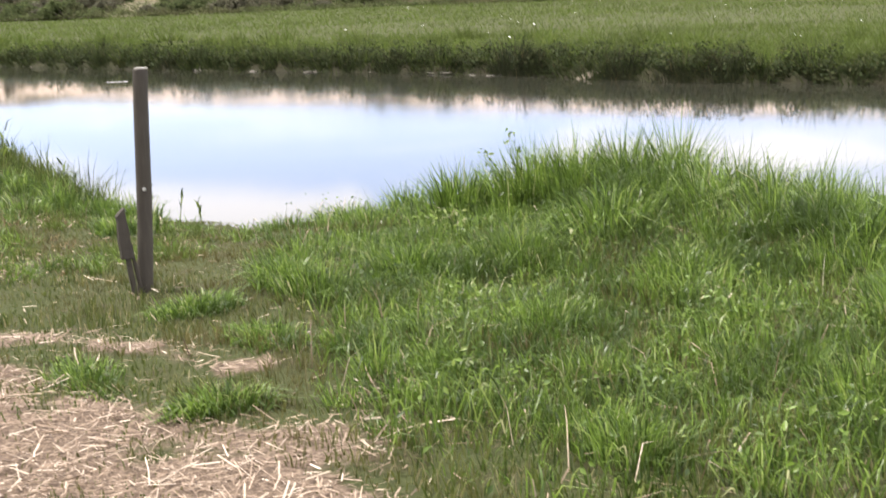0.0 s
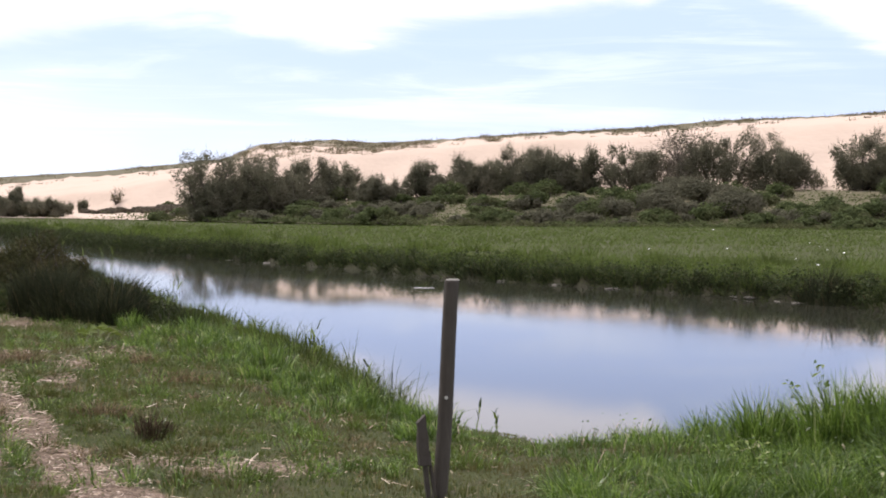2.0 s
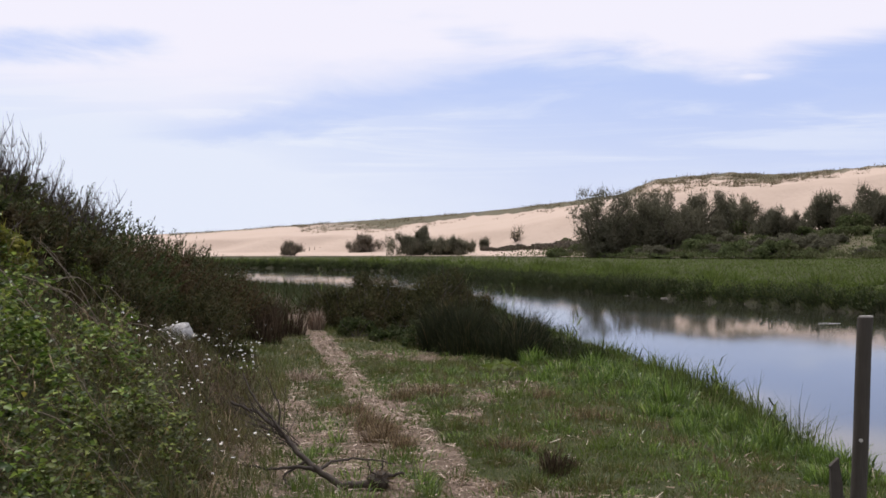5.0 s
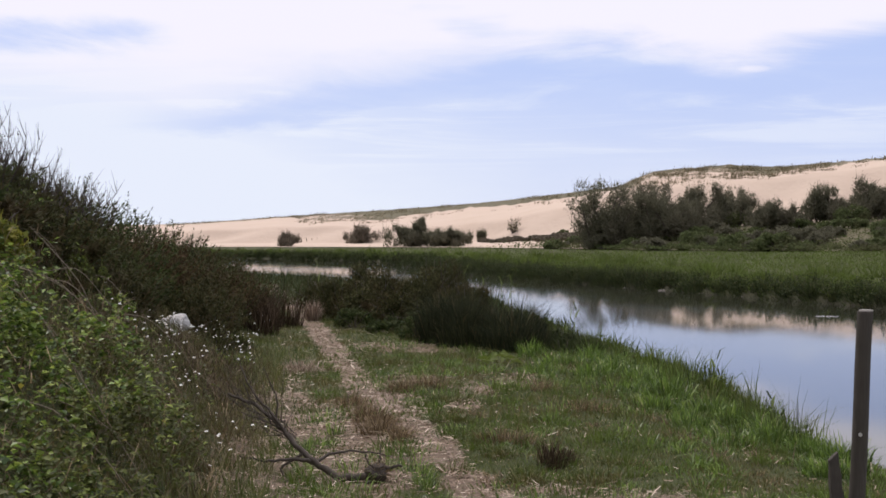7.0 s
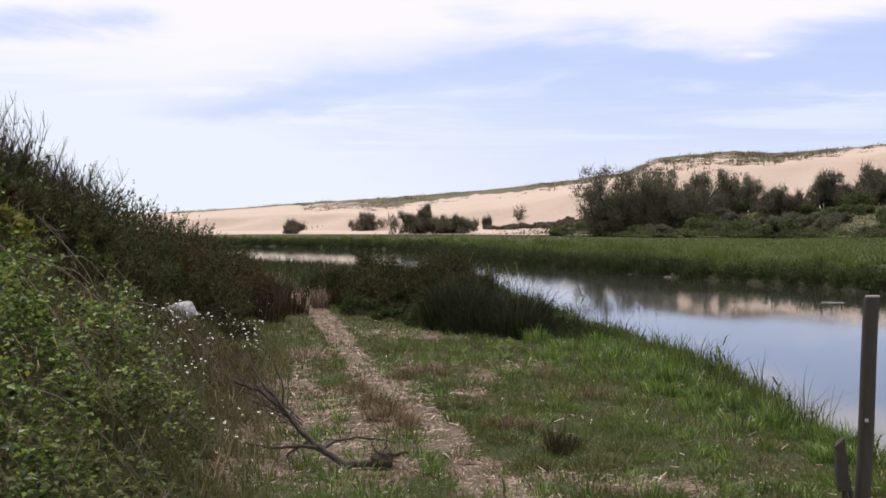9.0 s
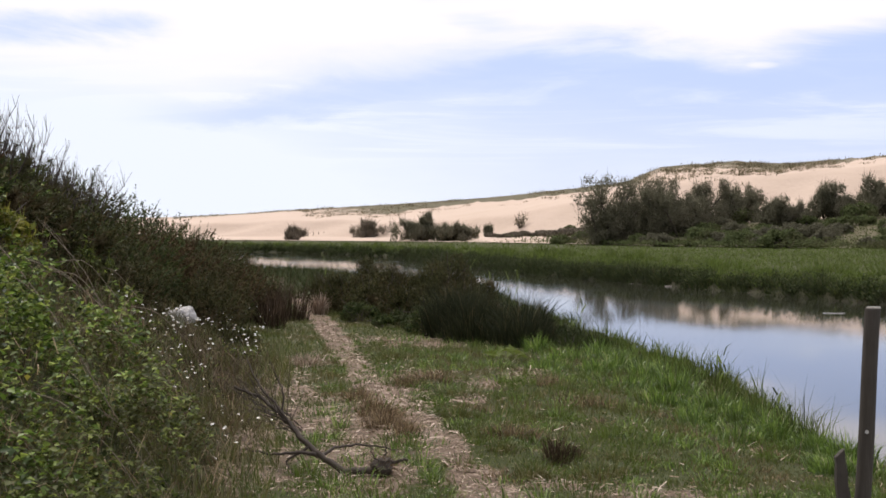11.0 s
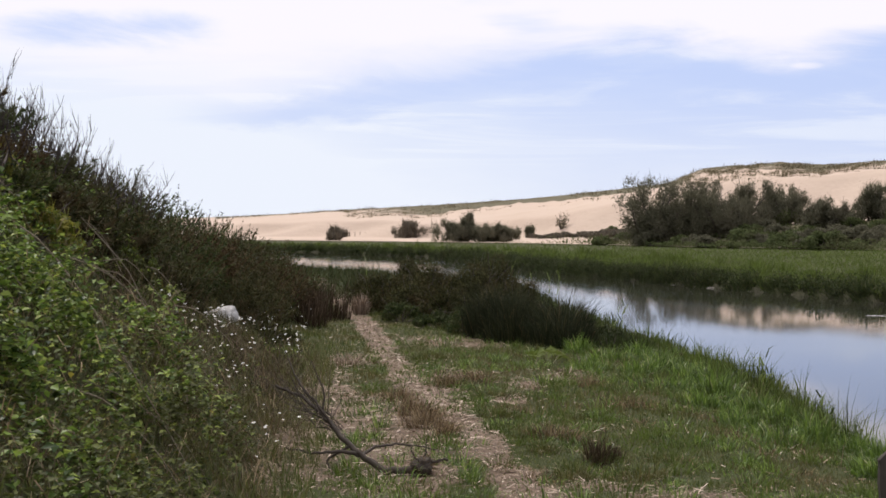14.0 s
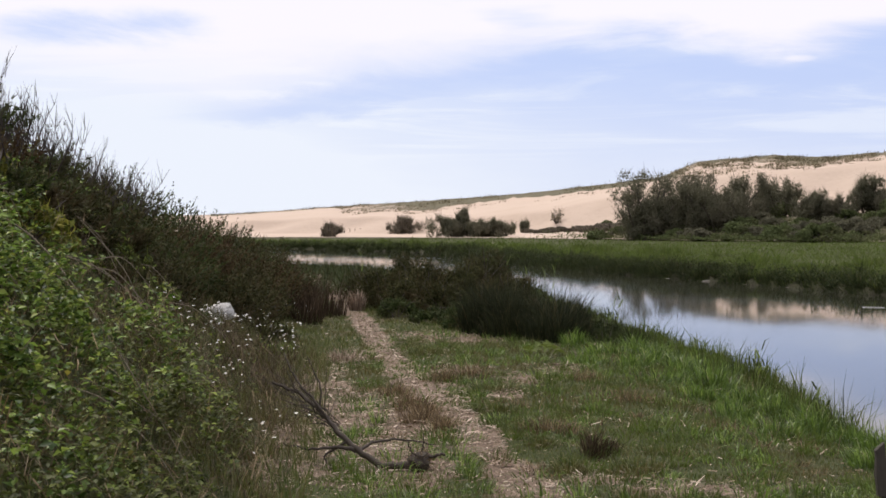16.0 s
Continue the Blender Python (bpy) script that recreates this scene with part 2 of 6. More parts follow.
def make_ground_material():
    m, g = material("turf_and_soil")
    p = g.add("ShaderNodeTexCoord").outputs["Object"]
    dry = g.add("ShaderNodeAttribute", attribute_name="dry").outputs["Fac"]
    mud = g.add("ShaderNodeAttribute", attribute_name="mud").outputs["Fac"]
    big, mid, fine = g.noise(p, 0.25, 4.0), g.noise(p, 3.0, 5.0, 0.65), g.noise(p, 45.0, 5.0, 0.7)
    green = g.mix(g.noise(p, 22.0, 5.0, 0.7), (0.03, 0.035, 0.013), (0.075, 0.086, 0.028))
    green = g.mix(g.math("MULTIPLY", big, 0.5), green, (0.05, 0.062, 0.02))
    green = g.mix(g.smooth(mid, 0.45, 0.75), green, (0.06, 0.048, 0.024))
    litter = g.ramp(fine, [(0.3, (0.055, 0.04, 0.03)), (0.5, (0.16, 0.115, 0.083)), (0.72, (0.33, 0.255, 0.19))])
    f = g.math("ADD", dry, g.math("MULTIPLY", g.math("SUBTRACT", mid, 0.5), 1.1))
    c = g.mix(g.smooth(f, 0.3, 0.62), green, litter)
    soil = g.mix(mid, (0.014, 0.013, 0.008), (0.036, 0.032, 0.018))
    c = g.mix(mud, c, soil)
    h = g.math("ADD", g.math("MULTIPLY", fine, 0.6), mid)
    finish(g, c, 0.95, h, 0.03, spec=0.2)
    return m


def make_sand_material():
    m, g = material("dune_sand")
    p = g.add("ShaderNodeTexCoord").outputs["Object"]
    big, mid, fine = g.noise(p, 0.012, 4.0), g.noise(p, 0.09, 5.0, 0.6), g.noise(p, 1.2, 5.0, 0.65)
    c = g.mix(big, (0.445, 0.35, 0.277), (0.525, 0.42, 0.337))
    c = g.mix(g.math("MULTIPLY", g.smooth(mid, 0.45, 0.75), 0.55), c, (0.43, 0.335, 0.255))
    cover = g.add("ShaderNodeAttribute", attribute_name="cover").outputs["Fac"]
    f = g.math("ADD", cover, g.math("MULTIPLY", g.math("SUBTRACT", fine, 0.5), 0.9))
    f = g.math("ADD", f, g.math("MULTIPLY", g.math("SUBTRACT", mid, 0.5), 0.8))
    weeds = g.mix(fine, (0.072, 0.066, 0.036), (0.15, 0.13, 0.08))
    c = g.mix(g.smooth(f, 0.4, 0.65), c, weeds)
    finish(g, c, 0.95, mid, 0.6, spec=0.2)
    return m


def make_water_material():
    m, g = material("still_river_water")
    p = g.add("ShaderNodeTexCoord").outputs["Object"]
    st = g.add("ShaderNodeMapping", {"Vector": p, "Scale": (0.8, 1.8, 1.0), "Rotation": (0, 0, 0.4)}).outputs[0]
    calm = g.smooth(g.noise(p, 0.12, 3.0), 0.42, 0.62)
    h = g.math("MULTIPLY", g.noise(st, 3.0, 3.0, 0.5), g.math("MULTIPLY_ADD", calm, 0.7, 0.3))
    nrm = g.add("ShaderNodeBump", {"Height": h, "Distance": 0.0055, "Strength": 0.09}).outputs[0]
    sh = g.add("ShaderNodeBsdfPrincipled", {"Base Color": (0.03, 0.03, 0.022, 1), "Roughness": g.math("MULTIPLY_ADD", calm, 0.018, 0.04), "IOR": 1.31,
                                            "Specular IOR Level": 0.5, "Normal": nrm}).outputs[0]
    g.add("ShaderNodeOutputMaterial", {"Surface": sh})
    return m


def plain(name, a, b, scale=20.0, rough=0.7, bump=0.004, metal=0.0):
    m, g = material(name)
    p = g.add("ShaderNodeTexCoord").outputs["Object"]
    n = g.noise(p, scale, 5.0, 0.6)
    finish(g, g.mix(n, a, b), rough, n, bump, metal)
    return m


M_GROUND, M_SAND, M_WATER = make_ground_material(), make_sand_material(), make_water_material()
M_STONE = plain("pale_stone", (0.09, 0.08, 0.07), (0.24, 0.22, 0.19), 12.0, 0.9, 0.02)
M_CHALK = plain("white_board", (0.5, 0.5, 0.5), (0.74, 0.74, 0.73), 9.0, 0.8, 0.01)
M_BLOCK = plain("pale_grey_block", (0.3, 0.29, 0.28), (0.56, 0.55, 0.53), 14.0, 0.85, 0.02)
M_BOLT = plain("galvanised_bolt", (0.6, 0.6, 0.6), (0.75, 0.75, 0.75), 40.0, 0.3, 0.001, 0.8)
M_SAWDUST = plain("bleached_wood", (0.13, 0.105, 0.08), (0.24, 0.2, 0.155), 20.0, 0.8, 0.005)

# ---- mesh helpers ----
RNG = np.random.default_rng(11)


def mesh_object(name, verts, faces, mat, parent=None, label=""):
    """One mesh from arrays: verts (n, 3), faces (m, k) with k corners each."""
    verts, faces = np.asarray(verts, np.float32), np.asarray(faces, np.int32)
    me = bpy.data.meshes.new(name)
    k = faces.shape[1]
    me.vertices.add(len(verts))
    me.vertices.foreach_set("co", verts.ravel())
    me.loops.add(faces.size)
    me.loops.foreach_set("vertex_index", faces.ravel())
    me.polygons.add(len(faces))
    me.polygons.foreach_set("loop_start", np.arange(0, faces.size, k, dtype=np.int32))
    me.update(calc_edges=True)
    me.validate()
    me.materials.append(mat)
    ob = new(name, me)
    if parent:
        ob.parent = parent
    if label:
        tagged(ob, label)
    return ob


def part(name, bm, mat, parent=None, label="", smooth=False):
    me = bpy.data.meshes.new(name)
    bm.to_mesh(me)
    bm.free()
    me.materials.append(mat)
    if smooth:
        me.polygons.foreach_set("use_smooth", [True] * len(me.polygons))
    ob = new(name, me)
    if parent:
        ob.parent = parent
    if label:
        tagged(ob, label)
    return ob


def thing(name, at, label, category, group="", kind=""):
    ob = new(name)
    ob.empty_display_size = 0.1
    ob.location = at
    return tagged(ob, label, category, group, kind)


def blades(p, h, w, lean=0.35, head=None, rng=RNG, simple=False):
    """Bent grass blades rooted at p: three triangles each, or one for far-off grass."""
    n = len(p)
    a = rng.uniform(0, 2 * np.pi, n) if head is None else head
    l = h * lean * rng.uniform(0.3, 1.6, n)
    d = np.stack([np.cos(a), np.sin(a), np.zeros(n)], 1)
    b = rng.uniform(0, 2 * np.pi, n)
    s = np.stack([np.cos(b), np.sin(b), np.zeros(n)], 1) * (w / 2)[:, None]
    up = np.array([0, 0, 1.0])
    mid = p + d * (l * 0.3)[:, None] + up * (h * 0.58)[:, None]
    tip = p + d * l[:, None] + up * (h * np.clip(1 - 0.35 * (l / h) ** 2, 0.3, 1))[:, None]
    if simple:
        return np.stack([p - s, p + s, tip], 1).reshape(-1, 3), np.arange(3 * n).reshape(-1, 3)
    v = np.stack([p - s, p + s, mid - s * 0.8, mid + s * 0.8, tip], 1).reshape(-1, 3)
    i = np.arange(n)[:, None, None] * 5
    f = (i + np.array([[0, 1, 2], [1, 3, 2], [2, 3, 4]])).reshape(-1, 3)
    return v, f


def leaves(p, size, rng=RNG, flat=0.5, aspect=0.55, face=None):
    """Folded rhombic leaves, two triangles each, about p. flat 1: facing the sky, 0: any way; or facing out along face."""
    n = len(p)
    nrm = rng.normal(size=(n, 3)) * (1 - flat)
    nrm[:, 2] = np.abs(nrm[:, 2]) + flat
    if face is not None:
        nrm = face + rng.normal(size=(n, 3)) * 0.42
    nrm /= np.linalg.norm(nrm, axis=1)[:, None]
    t = np.cross(nrm, rng.normal(size=(n, 3)))
    t /= np.linalg.norm(t, axis=1)[:, None]
    s = np.cross(nrm, t)
    z = size[:, None]
    base, tip = p - t * z * 0.5, p + t * z * 0.5 - nrm * z * 0.12
    l, r = p + s * z * aspect * 0.5 + nrm * z * 0.1, p - s * z * aspect * 0.5 + nrm * z * 0.1
    v = np.stack([base, l, tip, r], 1).reshape(-1, 3)
    i = np.arange(n)[:, None, None] * 4
    return v, (i + np.array([[0, 1, 2], [0, 2, 3]])).reshape(-1, 3)


def needles(p, d, length, w, rng=RNG, face=None):
    """Thin single-triangle spines from p along d, their flat side any way or turned towards face."""
    n = len(p)
    s = np.cross(d, rng.normal(size=(n, 3)) if face is None else face + rng.normal(size=(n, 3)) * 0.35)
    s = s / np.linalg.norm(s, axis=1)[:, None] * (w / 2)[:, None]
    v = np.stack([p - s, p + s, p + d * length[:, None]], 1).reshape(-1, 3)
    return v, np.arange(3 * n).reshape(-1, 3)


def join(*parts):
    vs, fs, o = [], [], 0
    for v, f in parts:
        vs.append(v)
        fs.append(f + o)
        o += len(v)
    return np.concatenate(vs), np.concatenate(fs)


def tube(points, radii, sides=6):
    """A tapered tube along points, as triangles and arrays."""
    pts = np.asarray(points, float)
    n = len(pts)
    tang = np.gradient(pts, axis=0)
    tang /= np.linalg.norm(tang, axis=1)[:, None] + 1e-9
    ref = np.array([0.3, 0.9, 0.2]) if abs(tang[0, 2]) > 0.8 else np.array([0.05, 0.1, 1.0])
    u = np.cross(tang, ref)
    u /= np.linalg.norm(u, axis=1)[:, None]
    w = np.cross(tang, u)
    a = np.arange(sides) * 2 * np.pi / sides
    ring = np.cos(a)[None, :, None] * u[:, None] + np.sin(a)[None, :, None] * w[:, None]
    v = (pts[:, None] + ring * np.asarray(radii)[:, None, None]).reshape(-1, 3)
    v = np.concatenate([v, pts[-1:] + tang[-1:] * radii[-1]])
    f = []
    for i in range(n - 1):
        for j in range(sides):
            k = (j + 1) % sides
            f += [(i * sides + j, i * sides + k, (i + 1) * sides + k), (i * sides + j, (i + 1) * sides + k, (i + 1) * sides + j)]
    f += [((n - 1) * sides + j, (n - 1) * sides + (j + 1) % sides, n * sides) for j in range(sides)]
    return v, np.array(f)


def limb(start, direction, length, r0, rng, bend=0.25, steps=5, rise=0.0):
    """Points and radii of a wandering twig."""
    p, d = np.array(start, float), np.array(direction, float)
    d /= np.linalg.norm(d)
    pts, rad = [p.copy()], [r0]
    for i in range(steps):
        d = d + rng.normal(size=3) * bend + np.array([0, 0, rise])
        d /= np.linalg.norm(d)
        p = p + d * length / steps
        pts.append(p.copy())
        rad.append(max(r0 * (1 - 0.8 * (i + 1) / steps), r0 * 0.15))
    return np.array(pts), np.array(rad)


# ---- the lie of the land ----
NEAR_EDGE = np.array([(60, -60), (24, -22), (14, -8), (10, 0), (8.0, 4), (6.9, 6.2), (6.2, 7.6), (5.6, 8.7), (5.15, 9.25), (4.8, 9.75), (4.5, 9.85), (4.2, 10.0), (3.9, 10.6), (3.6, 11.7),
                      (3.68, 13.0), (3.85, 15), (3.7, 18.2), (3.25, 22.8), (2.8, 30), (2.2, 38), (-0.3, 46), (-3, 52), (-7, 57), (-14, 64), (-30, 76), (-120, 120)], float)
FAR_EDGE = np.array([(90, -50), (40, -8), (26, 7), (20, 15.5), (18.8, 17.6), (17.3, 21), (16.5, 25.2), (14.9, 30.3), (12.4, 36), (10.2, 43.2),
                     (8.2, 49), (5.8, 57), (3.3, 70), (-1.0, 92), (-8.6, 106), (-26, 122), (-120, 170)], float)
TRACK = np.array([(0.7, -8), (0.9, 0), (1.0, 4), (0.92, 6.4), (0.58, 8.4), (0.46, 9.15), (0.31, 10.75), (0.15, 11.85), (-0.08, 13.1), (-0.36, 15.0), (-0.65, 17.15),
                  (-0.98, 20.5), (-1.4, 24.2), (-2.2, 30), (-4, 45)], float)
WATER_Z = -0.4


def line_distance(x, y, line):
    best = np.full(x.shape, 1e9)
    for (ax, ay), (bx, by) in zip(line[:-1], line[1:]):
        dx, dy = bx - ax, by - ay
        t = np.clip(((x - ax) * dx + (y - ay) * dy) / (dx * dx + dy * dy), 0, 1)
        best = np.minimum(best, np.hypot(x - ax - t * dx, y - ay - t * dy))
    return best


def in_river(x, y):
    poly = np.concatenate([NEAR_EDGE, FAR_EDGE[::-1]])
    c = np.zeros(x.shape, bool)
    for (ax, ay), (bx, by) in zip(poly, np.roll(poly, -1, 0)):
        if ay != by:
            c ^= ((ay > y) != (by > y)) & (x < (bx - ax) * (y - ay) / (by - ay) + ax)
    return c


def step(v, lo, hi):
    t = np.clip((v - lo) / (hi - lo), 0, 1)
    return t * t * (3 - 2 * t)


def wobble(x, y, scale, seed=0.0):
    """Cheap smooth variation between about -1 and 1."""
    u, v = x / scale + seed, y / scale - seed * 1.7
    return (np.sin(u * 1.9 + 1.3 * np.sin(v * 1.1)) + np.sin(v * 2.3 + 1.1 * np.sin(u * 1.7 + 2)) + np.sin((u + v) * 3.7 + np.sin(v * 2.9))) / 3


FOOT_Y = [-20, 5, 8.7, 14, 17.4, 22, 27, 34, 60]
FOOT_X = [-0.9, -1.0, -1.25, -1.55, -1.85, -2.1, -2.6, -4.5, -14]
CREST_Y = [-20, 5, 9, 11, 14, 17, 21, 26, 30, 36, 60]
CREST_Z = [2.4, 2.5, 2.66, 2.42, 1.74, 1.4, 1.15, 0.9, 0.6, 0.25, 0.1]


def sides(x, y):
    """Distance from the near bank's and the far bank's edge, and whether a place is in the river."""
    return line_distance(x, y, NEAR_EDGE), line_distance(x, y, FAR_EDGE), in_river(x, y)


def ground_z(x, y):
    x, y = np.asarray(x, float), np.asarray(y, float)
    dn, df, wet = sides(x, y)
    near = WATER_Z + 0.02 + 0.2 * step(dn, 0, 0.25) + 0.18 * step(dn, 0.1, 1.8) + 0.03 * wobble(x, y, 0.9)
    near += 0.1 * step(x, 3.5, 5.5) * step(dn, 0.2, 1.2) * (1 - step(y, 9, 11)) + 0.2 * np.exp(-((x - 5.4) / 0.8) ** 2 - ((y - 6.6) / 1.0) ** 2)
    rise = np.clip((np.interp(y, FOOT_Y, FOOT_X) - x) / 2.35, 0, 1)
    hill = np.interp(y, CREST_Y, CREST_Z) * rise * rise / (rise + 0.1) * 1.1
    near = near + hill * (1 + 0.08 * wobble(x, y, 1.3, 2.0))
    far = WATER_Z + 0.26 * step(df, 0, 0.25) + 0.06 * step(df, 0.2, 2.0) + 0.025 * wobble(x, y, 1.6) + 0.42 * step(df, 3, 75)
    bed = WATER_Z - 0.05 - 0.7 * step(np.minimum(dn, df), 0, 2.0)
    return np.where(wet, bed, np.where(df < dn, far, near))


def dryness(x, y):
    """Where trodden litter shows instead of turf: 0 to 1."""
    d = line_distance(x, y, TRACK)
    w = np.interp(y, [0, 5, 6.6, 7.6, 9, 12, 26], [1.1, 0.8, 0.5, 0.24, 0.135, 0.13, 0.2])
    track = 1 - step(d, w * 0.8, w * 1.45)
    foot = np.interp(y, FOOT_Y, FOOT_X)
    verge = 0.75 * step(x, foot - 0.2, foot + 0.2) * (1 - step(x, 0.0, 0.5)) * step(y, 8.0, 9.2) * (1 - step(y, 13.5, 19.0))
    green_wedge = 1 - step(line_distance(x, y, np.array([(1.4, 6.55), (1.7, 5.5), (1.88, 4.95)])), 0.06, 0.2)
    tongue = 0.9 * (1 - step(line_distance(x, y, np.array([(1.1, 7.0), (1.75, 6.6), (2.05, 5.95), (2.24, 5.5)])), 0.06, 0.2))
    spots = [0.75 * (1 - step(np.hypot((x - cx) / rx, (y - cy) / ry), 0.4, 1.2)) for cx, cy, rx, ry in
             [(1.55, 8.4, 0.75, 0.45), (0.2, 20.0, 1.3, 1.2), (1.0, 8.85, 0.3, 0.22), (2.64, 4.87, 0.25, 0.2), (0.84, 14.5, 0.35, 0.7), (1.35, 15.3, 0.4, 0.8), (0.22, 15.3, 0.3, 0.9), (2.1, 4.4, 0.4, 0.35), (0.62, 13.2, 0.22, 0.6)]]
    rag = 0.55 + 0.45 * step(wobble(x, y, 0.3, 2.0) + 0.6 * wobble(x, y, 0.11, 5.0), -0.5, 0.4)
    island = step(wobble(x, y, 0.42, 11.0) + 0.5 * wobble(x, y, 0.13, 3.0), 0.3, 0.8) * step(y, 3.0, 4.0) * (1 - step(y, 7.0, 7.6))
    lawn_strip = 1 - step(line_distance(x, y, np.array([(-0.62, 13.6), (-0.78, 15.0), (-0.98, 17.5)])), 0.1, 0.24)
    side = np.maximum.reduce([verge * (1 - 0.9 * lawn_strip), tongue, *spots]) * rag
    worn = track * (0.5 + 0.5 * rag) * (1 - 0.9 * green_wedge) * (1 - 0.6 * island) * np.interp(y, [7.5, 9.5], [1.0, 0.9])
    return np.clip(np.maximum(worn, side), 0, 1)


def axis(*runs):
    return np.unique(np.concatenate([np.arange(a, b, s) for a, b, s in runs]).round(4))


def grid_sheet(name, xs, ys, zfun, mat):
    gx, gy = np.meshgrid(xs, ys)
    gz = zfun(gx, gy)
    v = np.stack([gx, gy, gz], -1).reshape(-1, 3)
    nx = len(xs)
    i = (np.arange(len(ys) - 1)[:, None] * nx + np.arange(nx - 1)[None]).reshape(-1, 1)
    ob = mesh_object(name, v, i + np.array([[0, 1, nx + 1, nx]]), mat)
    ob.data.polygons.foreach_set("use_smooth", [True] * len(ob.data.polygons))
    return ob, v


def attribute(ob, name, values):
    ob.data.attributes.new(name, "FLOAT", "POINT").data.foreach_set("value", np.asarray(values, np.float32))


ground, gv = grid_sheet("ground", axis((-3000, -200, 400), (-200, -30, 17), (-30, -6, 1.2), (-6, 10, 0.16), (10, 24, 0.35), (24, 130, 2.5), (130, 400, 30), (400, 3200, 400)),
                        axis((-1200, -40, 200), (-40, 2, 3), (2, 16, 0.16), (16, 34, 0.3), (34, 130, 1.2), (130, 400, 30), (400, 4000, 450)), ground_z, M_GROUND)
tagged(ground, "grassy river bank and meadow with trodden straw", "ground", kind="structure")
attribute(ground, "dry", dryness(gv[:, 0], gv[:, 1]))
dn_, df_, wet_ = sides(gv[:, 0], gv[:, 1])
attribute(ground, "mud", np.where(wet_, 1.0, np.maximum(1 - step(df_, 0.05, 0.4), (1 - step(dn_, 0.05, 0.3)) * 0.9)))

water = mesh_object("water", [(-300, -100, WATER_Z), (150, -100, WATER_Z), (150, 300, WATER_Z), (-300, 300, WATER_Z)], [(0, 1, 2, 3)], M_WATER)
tagged(water, "calm river water reflecting sky and dunes", "water", kind="structure")

# ---- the dune ----
# heading, distance and rise of the crest above eye level (degrees); distance of the foot; height of the bench
DUNE = [(-40, 262, 0.2, 205, 0.3), (-14, 222, 0.25, 165, 0.3), (-8.7, 208, 0.33, 152, 0.3), (-3.3, 198, 0.68, 142, 0.3), (-0.5, 192, 0.84, 136, 0.3), (2.7, 186, 1.06, 130, 0.35),
        (4.5, 184, 1.22, 125, 0.6), (7.2, 172, 1.52, 118, 0.9), (9.0, 160, 1.75, 112, 1.3), (10.4, 153, 2.34, 108, 1.6), (13.4, 148, 2.55, 104, 1.9), (15.2, 146, 2.43, 101, 2.1), (18, 144, 2.63, 99, 2.3), (21.3, 144, 2.86, 97, 2.6),
        (25.8, 146, 3.08, 96, 2.8), (28.6, 144, 3.38, 95, 2.9), (33, 142, 3.54, 92, 3.0), (38.7, 140, 3.82, 88, 2.7), (48, 138, 4.1, 84, 2.5), (70, 138, 4.3, 80, 2.5)]


# lower rim of the grassed band under the crest, and brink of the steep slip face: heading, degrees above eye level
GRASSED = [(-40, 0.15), (-9, 0.27), (-7.5, 0.42), (-4.4, 0.58), (-3.6, 0.34), (-2.4, 0.5), (-0.6, 0.46), (0.4, 0.61), (1.6, 0.79), (3.3, 0.95), (5.4, 1.12), (7.6, 1.41), (9.4, 1.7), (10.2, 2.05), (11.0, 2.0), (12.0, 2.3),
           (13.4, 2.28), (14.2, 2.12), (15.4, 2.22), (17.4, 2.46), (20, 2.68), (22, 2.82), (26, 2.94), (28.4, 3.14), (31, 3.42), (35, 3.6), (39, 3.72), (70, 4.1)]
BRINK = [(-40, -0.1), (-10, -0.05), (-6, 0.12), (-3, 0.22), (-1.2, 0.1), (1, 0.12), (2.6, 0.22), (4.3, 0.38), (5.9, 0.7), (7.6, 1.09), (9, 1.3), (10.4, 1.55), (12.5, 1.8), (15, 2.0), (17.4, 2.2),
         (21, 2.5), (26, 2.72), (31, 3.1), (35, 3.25), (39, 3.45), (70, 3.8)]


